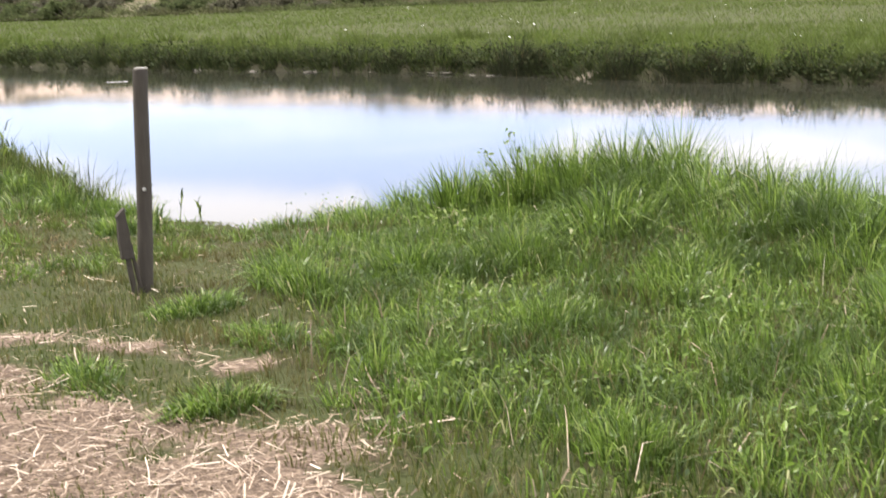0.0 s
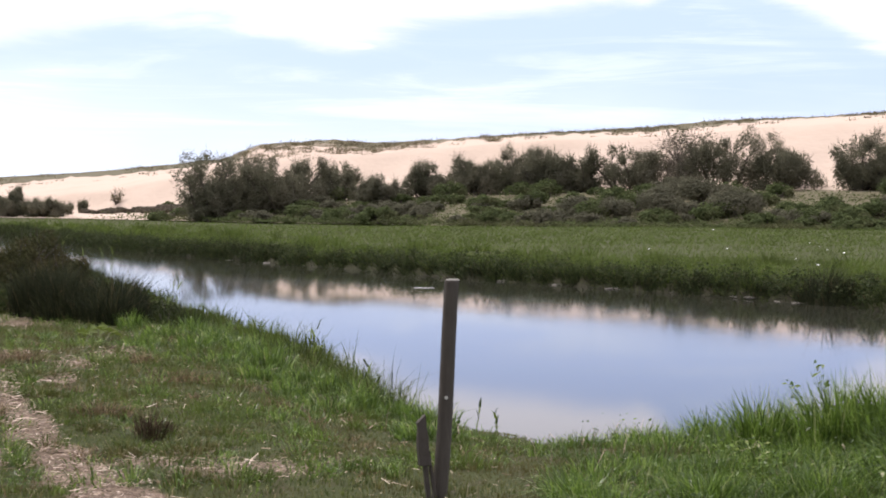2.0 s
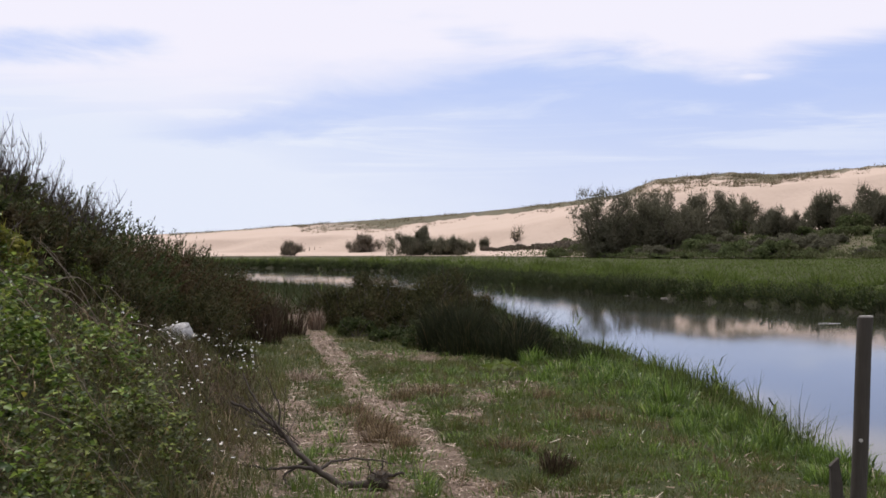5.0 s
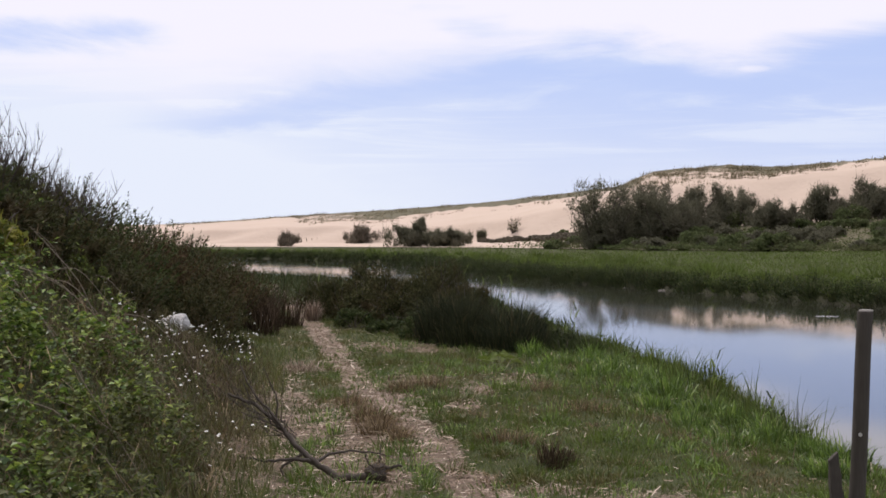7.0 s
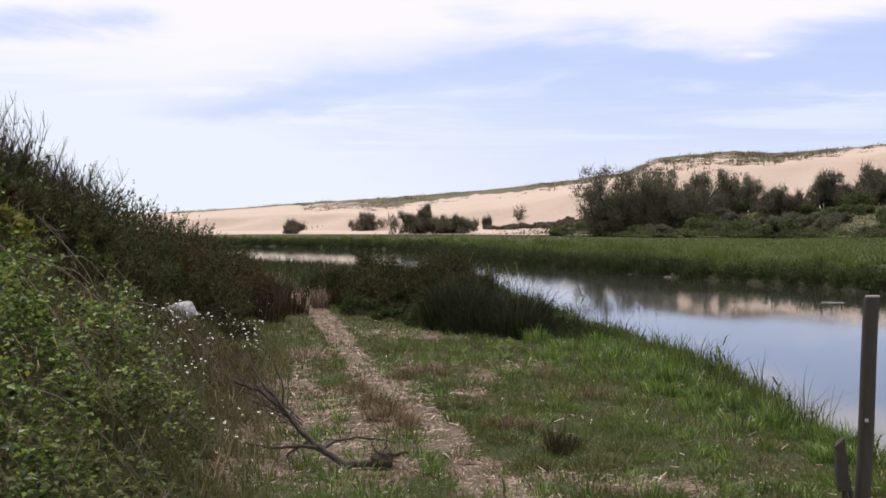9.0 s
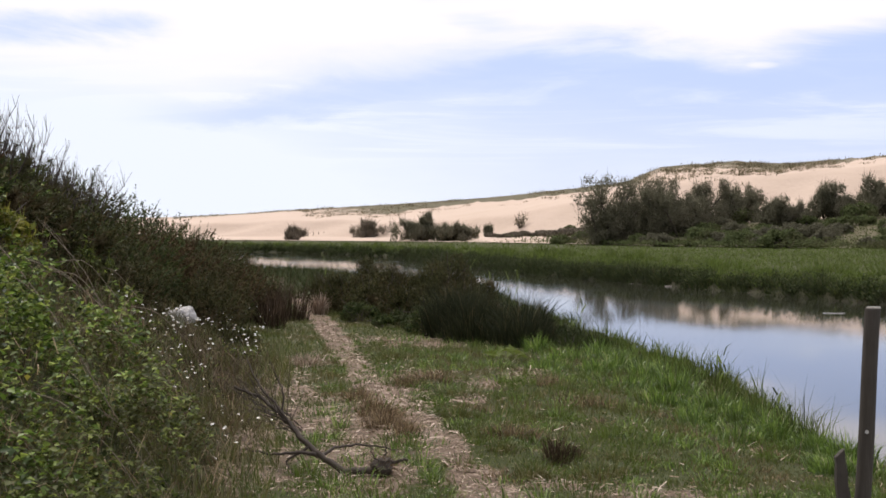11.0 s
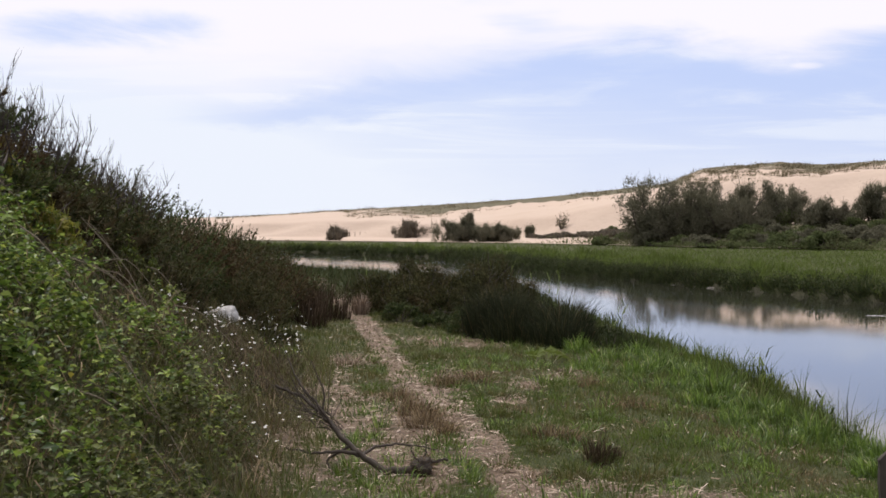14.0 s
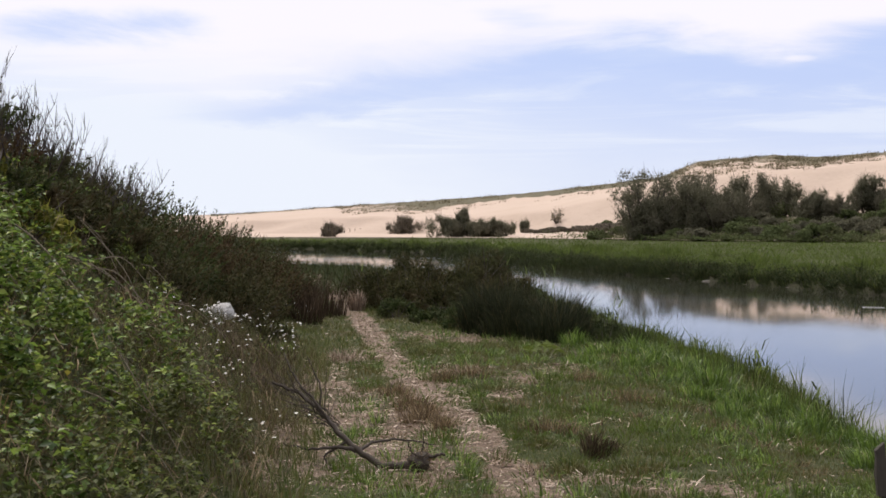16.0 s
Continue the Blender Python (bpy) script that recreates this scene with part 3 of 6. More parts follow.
def build_dune():
    q = np.array(DUNE)
    heads = np.arange(-40, 70.01, 0.2)
    cd, ce, fd, bz = [np.interp(heads, q[:, 0], q[:, k]) for k in (1, 2, 3, 4)]
    rough = np.interp(heads, [6, 12, 30], [0.25, 1.0, 1.0])
    ce = ce + 0.02 * rough * np.sin(heads * 5.3) * np.sin(heads * 1.9 + 1) + 0.012 * np.sin(heads * 11.7 + 2 * np.sin(heads * 3.3)) * rough
    ge = np.interp(heads, *np.array(GRASSED).T) + 0.04 * np.sin(heads * 3.7) * np.sin(heads * 1.3 + 1) + 0.025 * np.sin(heads * 9.1 + np.sin(heads * 4))
    ge = np.minimum(ge, ce - 0.06)
    be = np.minimum(np.interp(heads, *np.array(BRINK).T) + 0.025 * np.sin(heads * 2.3 + 0.5), ge - 0.05)
    bd = fd + np.interp(heads, [-10, 7, 12, 20, 40], [18, 20, 22, 23, 24])
    kd = bd + 10.0
    for _ in range(8):  # the slip face rises at 26 degrees to its brink
        kz = 1.65 + kd * np.tan(np.radians(be))
        kd = np.clip(bd + np.maximum(kz - bz, 0.5) / math.tan(radians(26)), bd + 1, cd - 9)
    kz = 1.65 + kd * np.tan(np.radians(be))
    gd = kd + (cd - kd) * 0.55
    gz = 1.65 + gd * np.tan(np.radians(ge))
    cz = 1.65 + cd * np.tan(np.radians(ce))
    dist, high, cover = [], [], []
    hum = np.interp(heads, [-10, 3, 8.5, 10, 16, 19, 40], [0.1, 0.25, 0.25, 1.0, 1.0, 0.35, 0.3])
    for t in np.linspace(0, 1, 10, endpoint=False):  # foot to bench
        dist.append(fd + (bd - fd) * t)
        high.append(0.1 + (bz - 0.1) * step(np.full_like(heads, t), 0, 1))
        cover.append(np.interp(heads, [-4, 3, 7, 10], [0.1, 0.2, 0.5, 1.0]) * (1 - 0.6 * step(np.full_like(heads, t), 0.6, 1.1)))
    for t in np.linspace(0, 1, 12, endpoint=False):  # slip face
        u = np.full_like(heads, t)
        dist.append(bd + (kd - bd) * t)
        high.append(bz + (kz - bz) * (0.75 * t + 0.25 * t * t) + 0.25 * np.sin(np.pi * t) * np.sin(heads * 1.7 - 3.1 * t))
        cover.append(0.4 * (1 - step(u, 0.0, 0.1)) * np.interp(heads, [4, 9], [0, 1]) + 0 * u)
    for t in np.linspace(0, 1, 16, endpoint=False):  # wind-blown shoulder with hummocks
        e = be + (ge - be) * (t ** 0.8)
        d = kd + (gd - kd) * t
        bumps = 0.05 * np.sin(heads * 6.1 + 9 * t) * np.sin(heads * 2.7 - 14 * t) + 0.03 * np.sin(heads * 13.0 + 21 * t)
        dist.append(d)
        high.append(1.65 + d * np.tan(np.radians(e + bumps * hum * np.sin(np.pi * t))))
        cover.append(0.3 * hum * step(np.full_like(heads, t), 0.25, 0.8) + 0.25 * step(np.full_like(heads, t), 0.8, 1.0))
    for t in np.linspace(0, 1, 14, endpoint=False):  # grassed band up to the crest
        d = gd + (cd - gd) * t
        dist.append(d)
        high.append(1.65 + d * np.tan(np.radians(ge + (ce - ge) * t)))
        cover.append(np.interp(heads, [-12, -9, -3.6, -1, 1, 9, 10, 12, 18, 40], [0.3, 0.5, 0.5, 0.7, 0.95, 0.95, 0.5, 0.62, 0.66, 0.66]) * (0.85 + 0.3 * t))
    for t in np.linspace(0, 1, 5):  # over the crest and down behind
        dist.append(cd + 90 * t)
        high.append(cz - 12 * t * t)
        cover.append(np.full_like(heads, 0.8))
    a = np.radians(heads)
    v = np.concatenate([np.stack([d * np.sin(a), d * np.cos(a), z], 1) for d, z in zip(dist, high)])
    n, rows = len(heads), len(dist)
    i = (np.arange(rows - 1)[:, None] * n + np.arange(n - 1)[None]).reshape(-1, 1)
    ob = mesh_object("dune", v, i + np.array([[0, 1, n + 1, n]]), M_SAND)
    ob.data.polygons.foreach_set("use_smooth", [True] * len(ob.data.polygons))
    attribute(ob, "cover", np.concatenate(cover))
    tagged(ob, "long pale sand dune with scrubby foot and grassed crest", "dune", kind="structure")
    return heads, bd, fd, bz, np.array(dist), np.array(high)


D_HEAD, D_BD, D_FD, D_BZ, D_DIST, D_HIGH = build_dune()


def dune_z(heading, dist):
    """Height of the dune's surface at a heading and distance."""
    k = int(np.clip(round((heading + 40) / 0.2), 0, len(D_HEAD) - 1))
    if dist <= D_FD[k]:
        return 0.25
    return float(np.interp(dist, D_DIST[:, k], D_HIGH[:, k]))


def polar(heading, dist):
    a = radians(heading)
    return dist * math.sin(a), dist * math.cos(a)


def scatter(n, x0, x1, y0, y1, keep, rng=RNG):
    """Random ground points in a rectangle, kept with the chance keep(x, y)."""
    x, y = rng.uniform(x0, x1, n), rng.uniform(y0, y1, n)
    m = rng.uniform(0, 1, n) < keep(x, y)
    x, y = x[m], y[m]
    return np.stack([x, y, ground_z(x, y)], 1)


def wedge(n, head0, head1, r0, r1, rng=RNG, power=1.0):
    a = np.radians(rng.uniform(head0, head1, n))
    r = r0 + (r1 - r0) * rng.uniform(0, 1, n) ** power
    return r * np.sin(a), r * np.cos(a)


# ---- near bank: turf, grass, litter ----
def tufts(centres, count, radius, height, width, lean, rng=RNG, simple=False):
    """Fanned clumps of blades about the centres; every array has one entry a clump."""
    c = np.repeat(np.arange(len(centres)), count)
    n = len(c)
    a = rng.uniform(0, 2 * np.pi, n)
    r = np.sqrt(rng.uniform(0, 1, n))
    off = np.stack([np.cos(a) * r, np.sin(a) * r], 1) * radius[c][:, None]
    skew = rng.uniform(-0.6, 0.6, len(centres))[c]
    off = off * (1 + np.stack([skew, -skew], 1)) + rng.normal(0, 0.25, (n, 2)) * radius[c][:, None]
    xy = centres[c, :2] + off
    p = np.stack([xy[:, 0], xy[:, 1], ground_z(xy[:, 0], xy[:, 1]) - 0.01], 1)
    h = height[c] * rng.uniform(0.3, 1.15, n) * (1.05 - 0.3 * r)
    return blades(p, h, width[c] * rng.uniform(0.6, 1.2, n), lean * (0.35 + r), a + rng.normal(0, 0.6, n), rng, simple)


def near_land(x, y):
    dn, df, wet = sides(x, y)
    return (~wet) & (dn < df), dn


def turf_keep(x, y):
    ok, dn = near_land(x, y)
    foot = np.interp(y, FOOT_Y, FOOT_X)
    bare = dryness(x, y)
    return np.where(ok & (x > foot - 0.5) & (x < 1.2 * y), (1 - 0.2 * step(x / y, 0.5, 0.7)) * np.clip(1.05 - 1.0 * bare + 0.25 * wobble(x, y, 0.35, 3.0), 0.14, 1), 0)


def lawn_height(x, y):
    ok, dn = near_land(x, y)
    right = step(x / y, 0.42, 0.62)
    h = 0.022 + 0.028 * (1 + wobble(x, y, 0.33, 1.0)) ** 1.8 + 0.03 * right * (1 + 0.7 * wobble(x, y, 0.3, 6.0))
    h += 0.08 * (1 - step(dn, 0.2, 0.9)) * step(y, 11.0, 12.5)
    h *= 1 - 0.45 * step(y, 7.0, 8.5) * (1 - step(y, 11.5, 12.5)) * (1 - right)
    return h * (1 - 0.5 * dryness(x, y))


p1 = scatter(125000, -2.2, 7.5, 2.6, 12, turf_keep)
p2 = scatter(70000, -3.2, 4.6, 12, 30, turf_keep)
h1, h2 = lawn_height(p1[:, 0], p1[:, 1]), lawn_height(p2[:, 0], p2[:, 1])
v, f = join(blades(p1, h1 * RNG.uniform(0.5, 1.35, len(p1)), RNG.uniform(0.004, 0.009, len(p1)), 0.55),
            blades(p2, h2 * RNG.uniform(0.6, 1.5, len(p2)), RNG.uniform(0.009, 0.018, len(p2)), 0.5, simple=True))
tagged(mesh_object("turf", v, f, M_SHORT), "short green turf with dry yellowed patches", "grass", kind="stuff")


def right_bank(x, y):
    """Share of rank growth: 0 on the lawn, 1 on the low bank beyond the post."""
    ok, dn = near_land(x, y)
    return np.where(ok, (0.12 + 0.88 * step(x + 0.35 * y, 3.5, 5.0)) * step(x / y, 0.43, 0.56), 0), dn


def tall_grass():
    """The rank growth on the low bank beyond the post: dense tussocks with hollows between."""
    gx, gy = np.meshgrid(np.arange(2.4, 8.2, 0.2), np.arange(2.2, 10.4, 0.2))
    x, y = gx.ravel() + RNG.uniform(-0.1, 0.1, gx.size), gy.ravel() + RNG.uniform(-0.1, 0.1, gx.size)
    share, dn = right_bank(x, y)
    m = RNG.uniform(0, 1, x.size) < share * (0.35 + 0.65 * step(wobble(x, y, 0.45, 5.0), -0.5, 0.1))
    x, y, dn = x[m], y[m], dn[m]
    rank = (1 - step(dn, 0.8, 2.8)) * step(x, 4.2, 5.6) * (1 - 0.6 * step(y, 8.3, 9.4))
    tall = 0.12 + 0.32 * rank
    tall *= np.clip(1 + 0.85 * wobble(x, y, 0.45, 5.0), 0.35, 1.75) * RNG.uniform(0.65, 1.25, len(x))
    pts = np.stack([x, y, 0 * x], 1)
    return tufts(pts, 96, RNG.uniform(0.05, 0.12, len(x)), np.clip(tall, 0.06, 0.6), RNG.uniform(0.005, 0.012, len(x)), 0.85)


def bank_undergrowth():
    """Knee-low mixed grass and small-leaved herbs that fill the bank between the tussocks."""
    p = scatter(62000, 2.2, 8.0, 2.6, 10.2, lambda x, y: right_bank(x, y)[0])
    h = 0.05 + 0.075 * np.clip(1 + 1.1 * wobble(p[:, 0], p[:, 1], 0.38, 6.0), 0.1, 2.2)
    grass = blades(p, h * RNG.uniform(0.5, 1.4, len(p)), RNG.uniform(0.004, 0.01, len(p)), 0.75)
    q = scatter(26000, 2.2, 8.0, 2.6, 10.2, lambda x, y: right_bank(x, y)[0] * step(wobble(x, y, 0.4, 6.0), -0.2, 0.5))
    q[:, 2] += 0.15 * np.clip(1 + wobble(q[:, 0], q[:, 1], 0.38, 6.0), 0.2, 2) * RNG.uniform(0.3, 1.1, len(q))
    return join(grass, leaves(q, RNG.uniform(0.016, 0.045, len(q)), flat=0.4, aspect=0.5))


v, f = bank_undergrowth()
tagged(mesh_object("bank_undergrowth", v, f, M_GRASS), "mixed green grass and small herbs on the low bank", "grass", kind="stuff")
v, f = tall_grass()
tagged(mesh_object("tall_grass", v, f, M_GRASS), "rank bright green grass on the low bank", "grass", kind="stuff")


def fringe(n, reach, tall):
    """Coarse grass along the water's edge, in uneven bays and clumps."""
    x, y = RNG.uniform(1.5, 6.6, n), RNG.uniform(7.4, 40, n)
    ok, dn = near_land(x, y)
    edge = reach * (0.75 + 0.6 * wobble(x, y, 0.9, 7.0))
    m = ok & (dn < RNG.uniform(0.05, 1.0, n) * edge) & (RNG.uniform(0, 1, n) < np.where((y > 8.6) & (y < 11.2), 0.12, 1))
    x, y = x[m], y[m]
    pts = np.stack([x, y, 0 * x], 1)
    far = np.clip(y / 14, 0.8, 2.2)
    h = np.where((y > 9.0) & (y < 10.7), 0.25, 1.0) * tall * np.clip(1 + 0.75 * wobble(x, y, 0.75, 9.0), 0.35, 1.8)
    return tufts(pts, 22, 0.1 * far, h * RNG.uniform(0.45, 1.35, len(x)), 0.0095 * far, 0.55)


v, f = fringe(8500, 0.9, 0.3)
tagged(mesh_object("waterside_sedge", v, f, M_FAR), "dull green sedge fringing the water", "sedge", kind="stuff")
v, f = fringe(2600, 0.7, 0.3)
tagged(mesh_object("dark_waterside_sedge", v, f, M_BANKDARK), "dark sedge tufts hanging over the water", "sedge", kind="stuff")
v, f = fringe(4600, 1.5, 0.19)
tagged(mesh_object("waterside_grass", v, f, M_GRASS), "coarse bright grass along the bank", "grass", kind="stuff")


def litter():
    """Flat straw and chips on the trodden ground."""
    pts = scatter(210000, -2.2, 3.4, 2.6, 24, lambda x, y: np.where(near_land(x, y)[0], np.clip(dryness(x, y) ** 1.3 + 0.05, 0, 1) * np.interp(y, [2.5, 8, 24], [1, 0.8, 0.35]), 0))
    n = len(pts)
    a = RNG.uniform(0, 2 * np.pi, n)
    l = (0.015 + 0.08 * RNG.uniform(0, 1, n) ** 2.2) * np.interp(pts[:, 1], [3, 6, 8], [1.8, 1.4, 1.0]) * np.clip(pts[:, 1] / 12, 0.85, 1.3)
    w = RNG.uniform(0.002, 0.007, n) * np.clip(pts[:, 1] / 8, 0.8, 1.5)
    d = np.stack([np.cos(a), np.sin(a), RNG.normal(0, 0.16, n)], 1) * (l / 2)[:, None]
    s = np.stack([-np.sin(a), np.cos(a), RNG.normal(0, 0.4, n)], 1) * (w / 2)[:, None]
    c = pts + np.array([0, 0, 0.012]) + np.stack([0 * a, 0 * a, np.abs(d[:, 2]) + RNG.uniform(0, 0.012, n)], 1)
    v = np.stack([c - d - s, c - d + s, c + d + s, c + d - s], 1).reshape(-1, 3)
    return v, np.arange(4 * n).reshape(-1, 4)


v, f = litter()
tagged(mesh_object("straw_litter", v, f, M_STRAW), "pale dry straw and wood chips strewn on the path", "straw", kind="stuff")

# longer straws and split reed pieces lying across the litter
pts = scatter(2600, -1.9, 3.0, 3.0, 14, lambda x, y: np.where(near_land(x, y)[0], 0.04 + 0.5 * dryness(x, y) ** 1.2, 0))
n = len(pts)
a, l, w = RNG.uniform(0, 2 * np.pi, n), RNG.uniform(0.08, 0.26, n), RNG.uniform(0.003, 0.008, n)
d = np.stack([np.cos(a), np.sin(a), RNG.normal(0, 0.07, n)], 1) * (l / 2)[:, None]
q = np.stack([-np.sin(a), np.cos(a), RNG.normal(0, 0.3, n)], 1) * (w / 2)[:, None]
c = pts + np.stack([0 * a, 0 * a, 0.03 + np.abs(d[:, 2])], 1)
k = RNG.normal(0, 0.06, (n, 1)) * l[:, None] * np.array([1.0, 1.0, 0.0])
v = np.stack([c - d - q, c - d + q, c + k + q, c + k - q, c + d + q * 0.6, c + d - q * 0.6], 1).reshape(-1, 3)
f = (np.arange(n)[:, None, None] * 6 + np.array([[0, 1, 2, 3], [3, 2, 4, 5]])).reshape(-1, 4)
tagged(mesh_object("long_straws", v, f, M_STRAW), "long bleached straws lying on the trodden ground", "straw", kind="stuff")

# seeding stalks and sedge stems leaning over the turf
pts = scatter(520, 1.6, 7.2, 3, 10, lambda x, y: np.where(near_land(x, y)[0], 0.6 * step(x, 1.6, 3), 0))
v, f = blades(pts, RNG.uniform(0.12, 0.28, len(pts)), RNG.uniform(0.004, 0.007, len(pts)), 1.1)
tagged(mesh_object("dry_stalks", v, f, M_STRAW), "bleached old grass stalks among the green", "stalks", kind="stuff")


def grass_tuft(x, y, height, radius, mat, label, count=260, name="grass_tuft", category="grass tuft", group="", width=0.008, lean=0.7):
    c = np.array([[x, y, 0.0]])
    v, f = tufts(c, count, np.array([radius]), np.array([height]), np.array([width]), lean)
    ob = mesh_object(name, v - np.array([x, y, 0]), f, mat)
    ob.location = (x, y, 0)
    return tagged(ob, label, category, group)


for x, y, h, r in [(3.1, 6.6, 0.34, 0.17), (4.2, 6.3, 0.36, 0.2), (4.75, 7.4, 0.36, 0.24), (5.3, 6.6, 0.42, 0.22), (3.4, 7.5, 0.24, 0.2),
                   (4.35, 8.7, 0.3, 0.22), (3.95, 9.0, 0.2, 0.16), (2.9, 3.6, 0.26, 0.15), (3.9, 3.5, 0.36, 0.18), (5.4, 5.0, 0.42, 0.22), (3.6, 5.2, 0.3, 0.15), (4.6, 5.4, 0.34, 0.18), (4.9, 4.2, 0.36, 0.2), (3.3, 4.4, 0.24, 0.14), (4.3, 4.6, 0.26, 0.16)]:
    grass_tuft(x, y, h * 0.75, r * 1.1, M_GRASS, "lush bright green grass tuft with arching blades", 460, group="green grass tufts", width=0.0075, lean=0.7)
for x, y, h, r in [(5.05, 7.5, 0.58, 0.2), (5.35, 7.45, 0.62, 0.2), (5.55, 7.15, 0.62, 0.2), (4.75, 7.9, 0.46, 0.2), (6.15, 6.9, 0.62, 0.2), (6.4, 6.5, 0.58, 0.2), (6.6, 6.1, 0.52, 0.2), (5.85, 7.0, 0.74, 0.16), (5.6, 7.3, 0.56, 0.22), (6.3, 6.1, 0.54, 0.2), (5.3, 7.8, 0.5, 0.22), (5.0, 8.0, 0.42, 0.22), (6.1, 6.5, 0.52, 0.22), (4.85, 8.75, 0.36, 0.16), (5.2, 7.2, 0.45, 0.2)]:
    grass_tuft(x, y, h * 1.02, r * 0.8, M_GRASS, "tall upright clump of green bank grass", 620, group="tall bank clumps", width=0.0105, lean=0.34)
for x, y, h, r in [(0.46, 12.06, 0.13, 0.12), (0.64, 10.9, 0.14, 0.13), (0.84, 9.23, 0.15, 0.14), (0.56, 11.5, 0.1, 0.12), (0.72, 10.2, 0.11, 0.12), (-0.4, 18.4, 0.16, 0.18), (-0.2, 17.3, 0.16, 0.18), (1.3, 9.3, 0.14, 0.2), (0.5, 13.5, 0.16, 0.17), (1.55, 9.9, 0.12, 0.16), (1.2, 12.2, 0.1, 0.2), (0.1, 14.6, 0.14, 0.2), (2.0, 14.0, 0.12, 0.25)]:
    grass_tuft(x, y, h, r, M_SHORT, "low green tussock on worn turf", 420, group="low tussocks", lean=0.9)
for x, y, h, r in [(-0.15, 11.45, 0.2, 0.14), (0.02, 11.05, 0.17, 0.11), (-0.3, 12.3, 0.22, 0.15), (-0.14, 12.0, 0.19, 0.13), (-0.43, 13.3, 0.2, 0.14), (0.04, 14.5, 0.19, 0.12), (0.72, 11.1, 0.12, 0.13), (0.56, 12.4, 0.12, 0.13), (0.85, 10.75, 0.2, 0.13), (0.3, 14.8, 0.24, 0.16), (1.7, 12.8, 0.16, 0.2), (2.2, 11.0, 0.15, 0.18), (1.5, 14.5, 0.18, 0.2)]:
    grass_tuft(x, y, h, r, M_DEADTUFT, "withered brown tussock beside the path", 380, "dead_tussock", "dead grass", "withered tussocks", 0.0055, 0.8)
for x, y, h, r in [(1.06, 9.75, 0.25, 0.09), (1.18, 9.9, 0.14, 0.08)]:
    grass_tuft(x, y, h, r * 1.15, M_HEATHER, "dark brown dead tussock on the turf", 300, "dead_tussock", "dead grass", "withered tussocks", 0.006, 0.5)
for x, y, h, r in [(4.88, 6.4, 0.34, 0.26), (4.28, 6.5, 0.28, 0.24), (3.05, 6.9, 0.24, 0.17), (3.72, 6.7, 0.3, 0.2), (1.92, 4.98, 0.14, 0.13), (1.6, 5.75, 0.1, 0.2), (2.45, 6.7, 0.14, 0.16), (2.9, 4.9, 0.14, 0.2), (2.5, 5.9, 0.12, 0.2)]:
    grass_tuft(x, y, h, r, M_GRASS, "rounded dome of dense green grass", 720, group="domed tussocks", width=0.009, lean=0.95)
grass_tuft(-1.15, 16.7, 0.24, 0.22, M_STRAW, "pale dry tussock of bleached stems under the slope", 300, "dead_tussock", "dead grass", "", 0.008, 0.9)
grass_tuft(-1.55, 26.0, 0.45, 0.1, M_STRAW, "straw-coloured dry clump beside the path", 260, "dry_clump", "dead grass", "", 0.02, 0.4)


for x, y, h, r in [(3.0, 13.5, 0.3, 0.18), (3.05, 12.6, 0.26, 0.2), (3.1, 11.7, 0.34, 0.17), (3.2, 10.9, 0.24, 0.16), (3.3, 10.3, 0.3, 0.15), (2.8, 14.5, 0.36, 0.2), (2.7, 15.6, 0.3, 0.22), (2.6, 16.8, 0.34, 0.22),
                   (2.5, 18.0, 0.32, 0.2), (2.55, 12.2, 0.2, 0.2), (2.45, 13.2, 0.24, 0.18), (2.25, 14.4, 0.2, 0.22), (2.65, 11.2, 0.2, 0.17), (2.2, 15.8, 0.25, 0.2), (2.0, 17.2, 0.24, 0.22), (1.75, 18.4, 0.26, 0.2), (3.0, 9.5, 0.2, 0.15), (1.7, 16.2, 0.18, 0.2)]:
    grass_tuft(x, y, h, r, M_GRASS, "lush green grass clump near the water", 300, group="waterside grass clumps", width=0.011, lean=0.7)


def lawn_tussocks(n, mat, name, label, h0, h1, seed):
    rng = np.random.default_rng(seed)
    x, y = rng.uniform(-0.9, 3.7, n), 8.0 + 12.5 * rng.uniform(0, 1, n) ** 1.2
    ok, dn = near_land(x, y)
    ok &= (dryness(x, y) < 0.75) & (x > np.interp(y, FOOT_Y, FOOT_X) + 0.2)
    pts = np.stack([x, y, 0 * x], 1)[ok]
    k = len(pts)
    v, f = tufts(pts, 60, rng.uniform(0.07, 0.2, k), rng.uniform(h0, h1, k), np.full(k, 0.0075), 1.0, rng)
    tagged(mesh_object(name, v, f, mat), label, "grass", kind="stuff")


lawn_tussocks(270, M_GRASS, "lawn_tussocks", "small bright green tussocks in the worn turf", 0.06, 0.21, 41)
lawn_tussocks(330, M_FAR, "dark_tufts", "dull dark green tufts in the worn turf", 0.06, 0.18, 43)
lawn_tussocks(120, M_DEADTUFT, "withered_patches", "small withered brown tufts in the worn turf", 0.04, 0.11, 42)


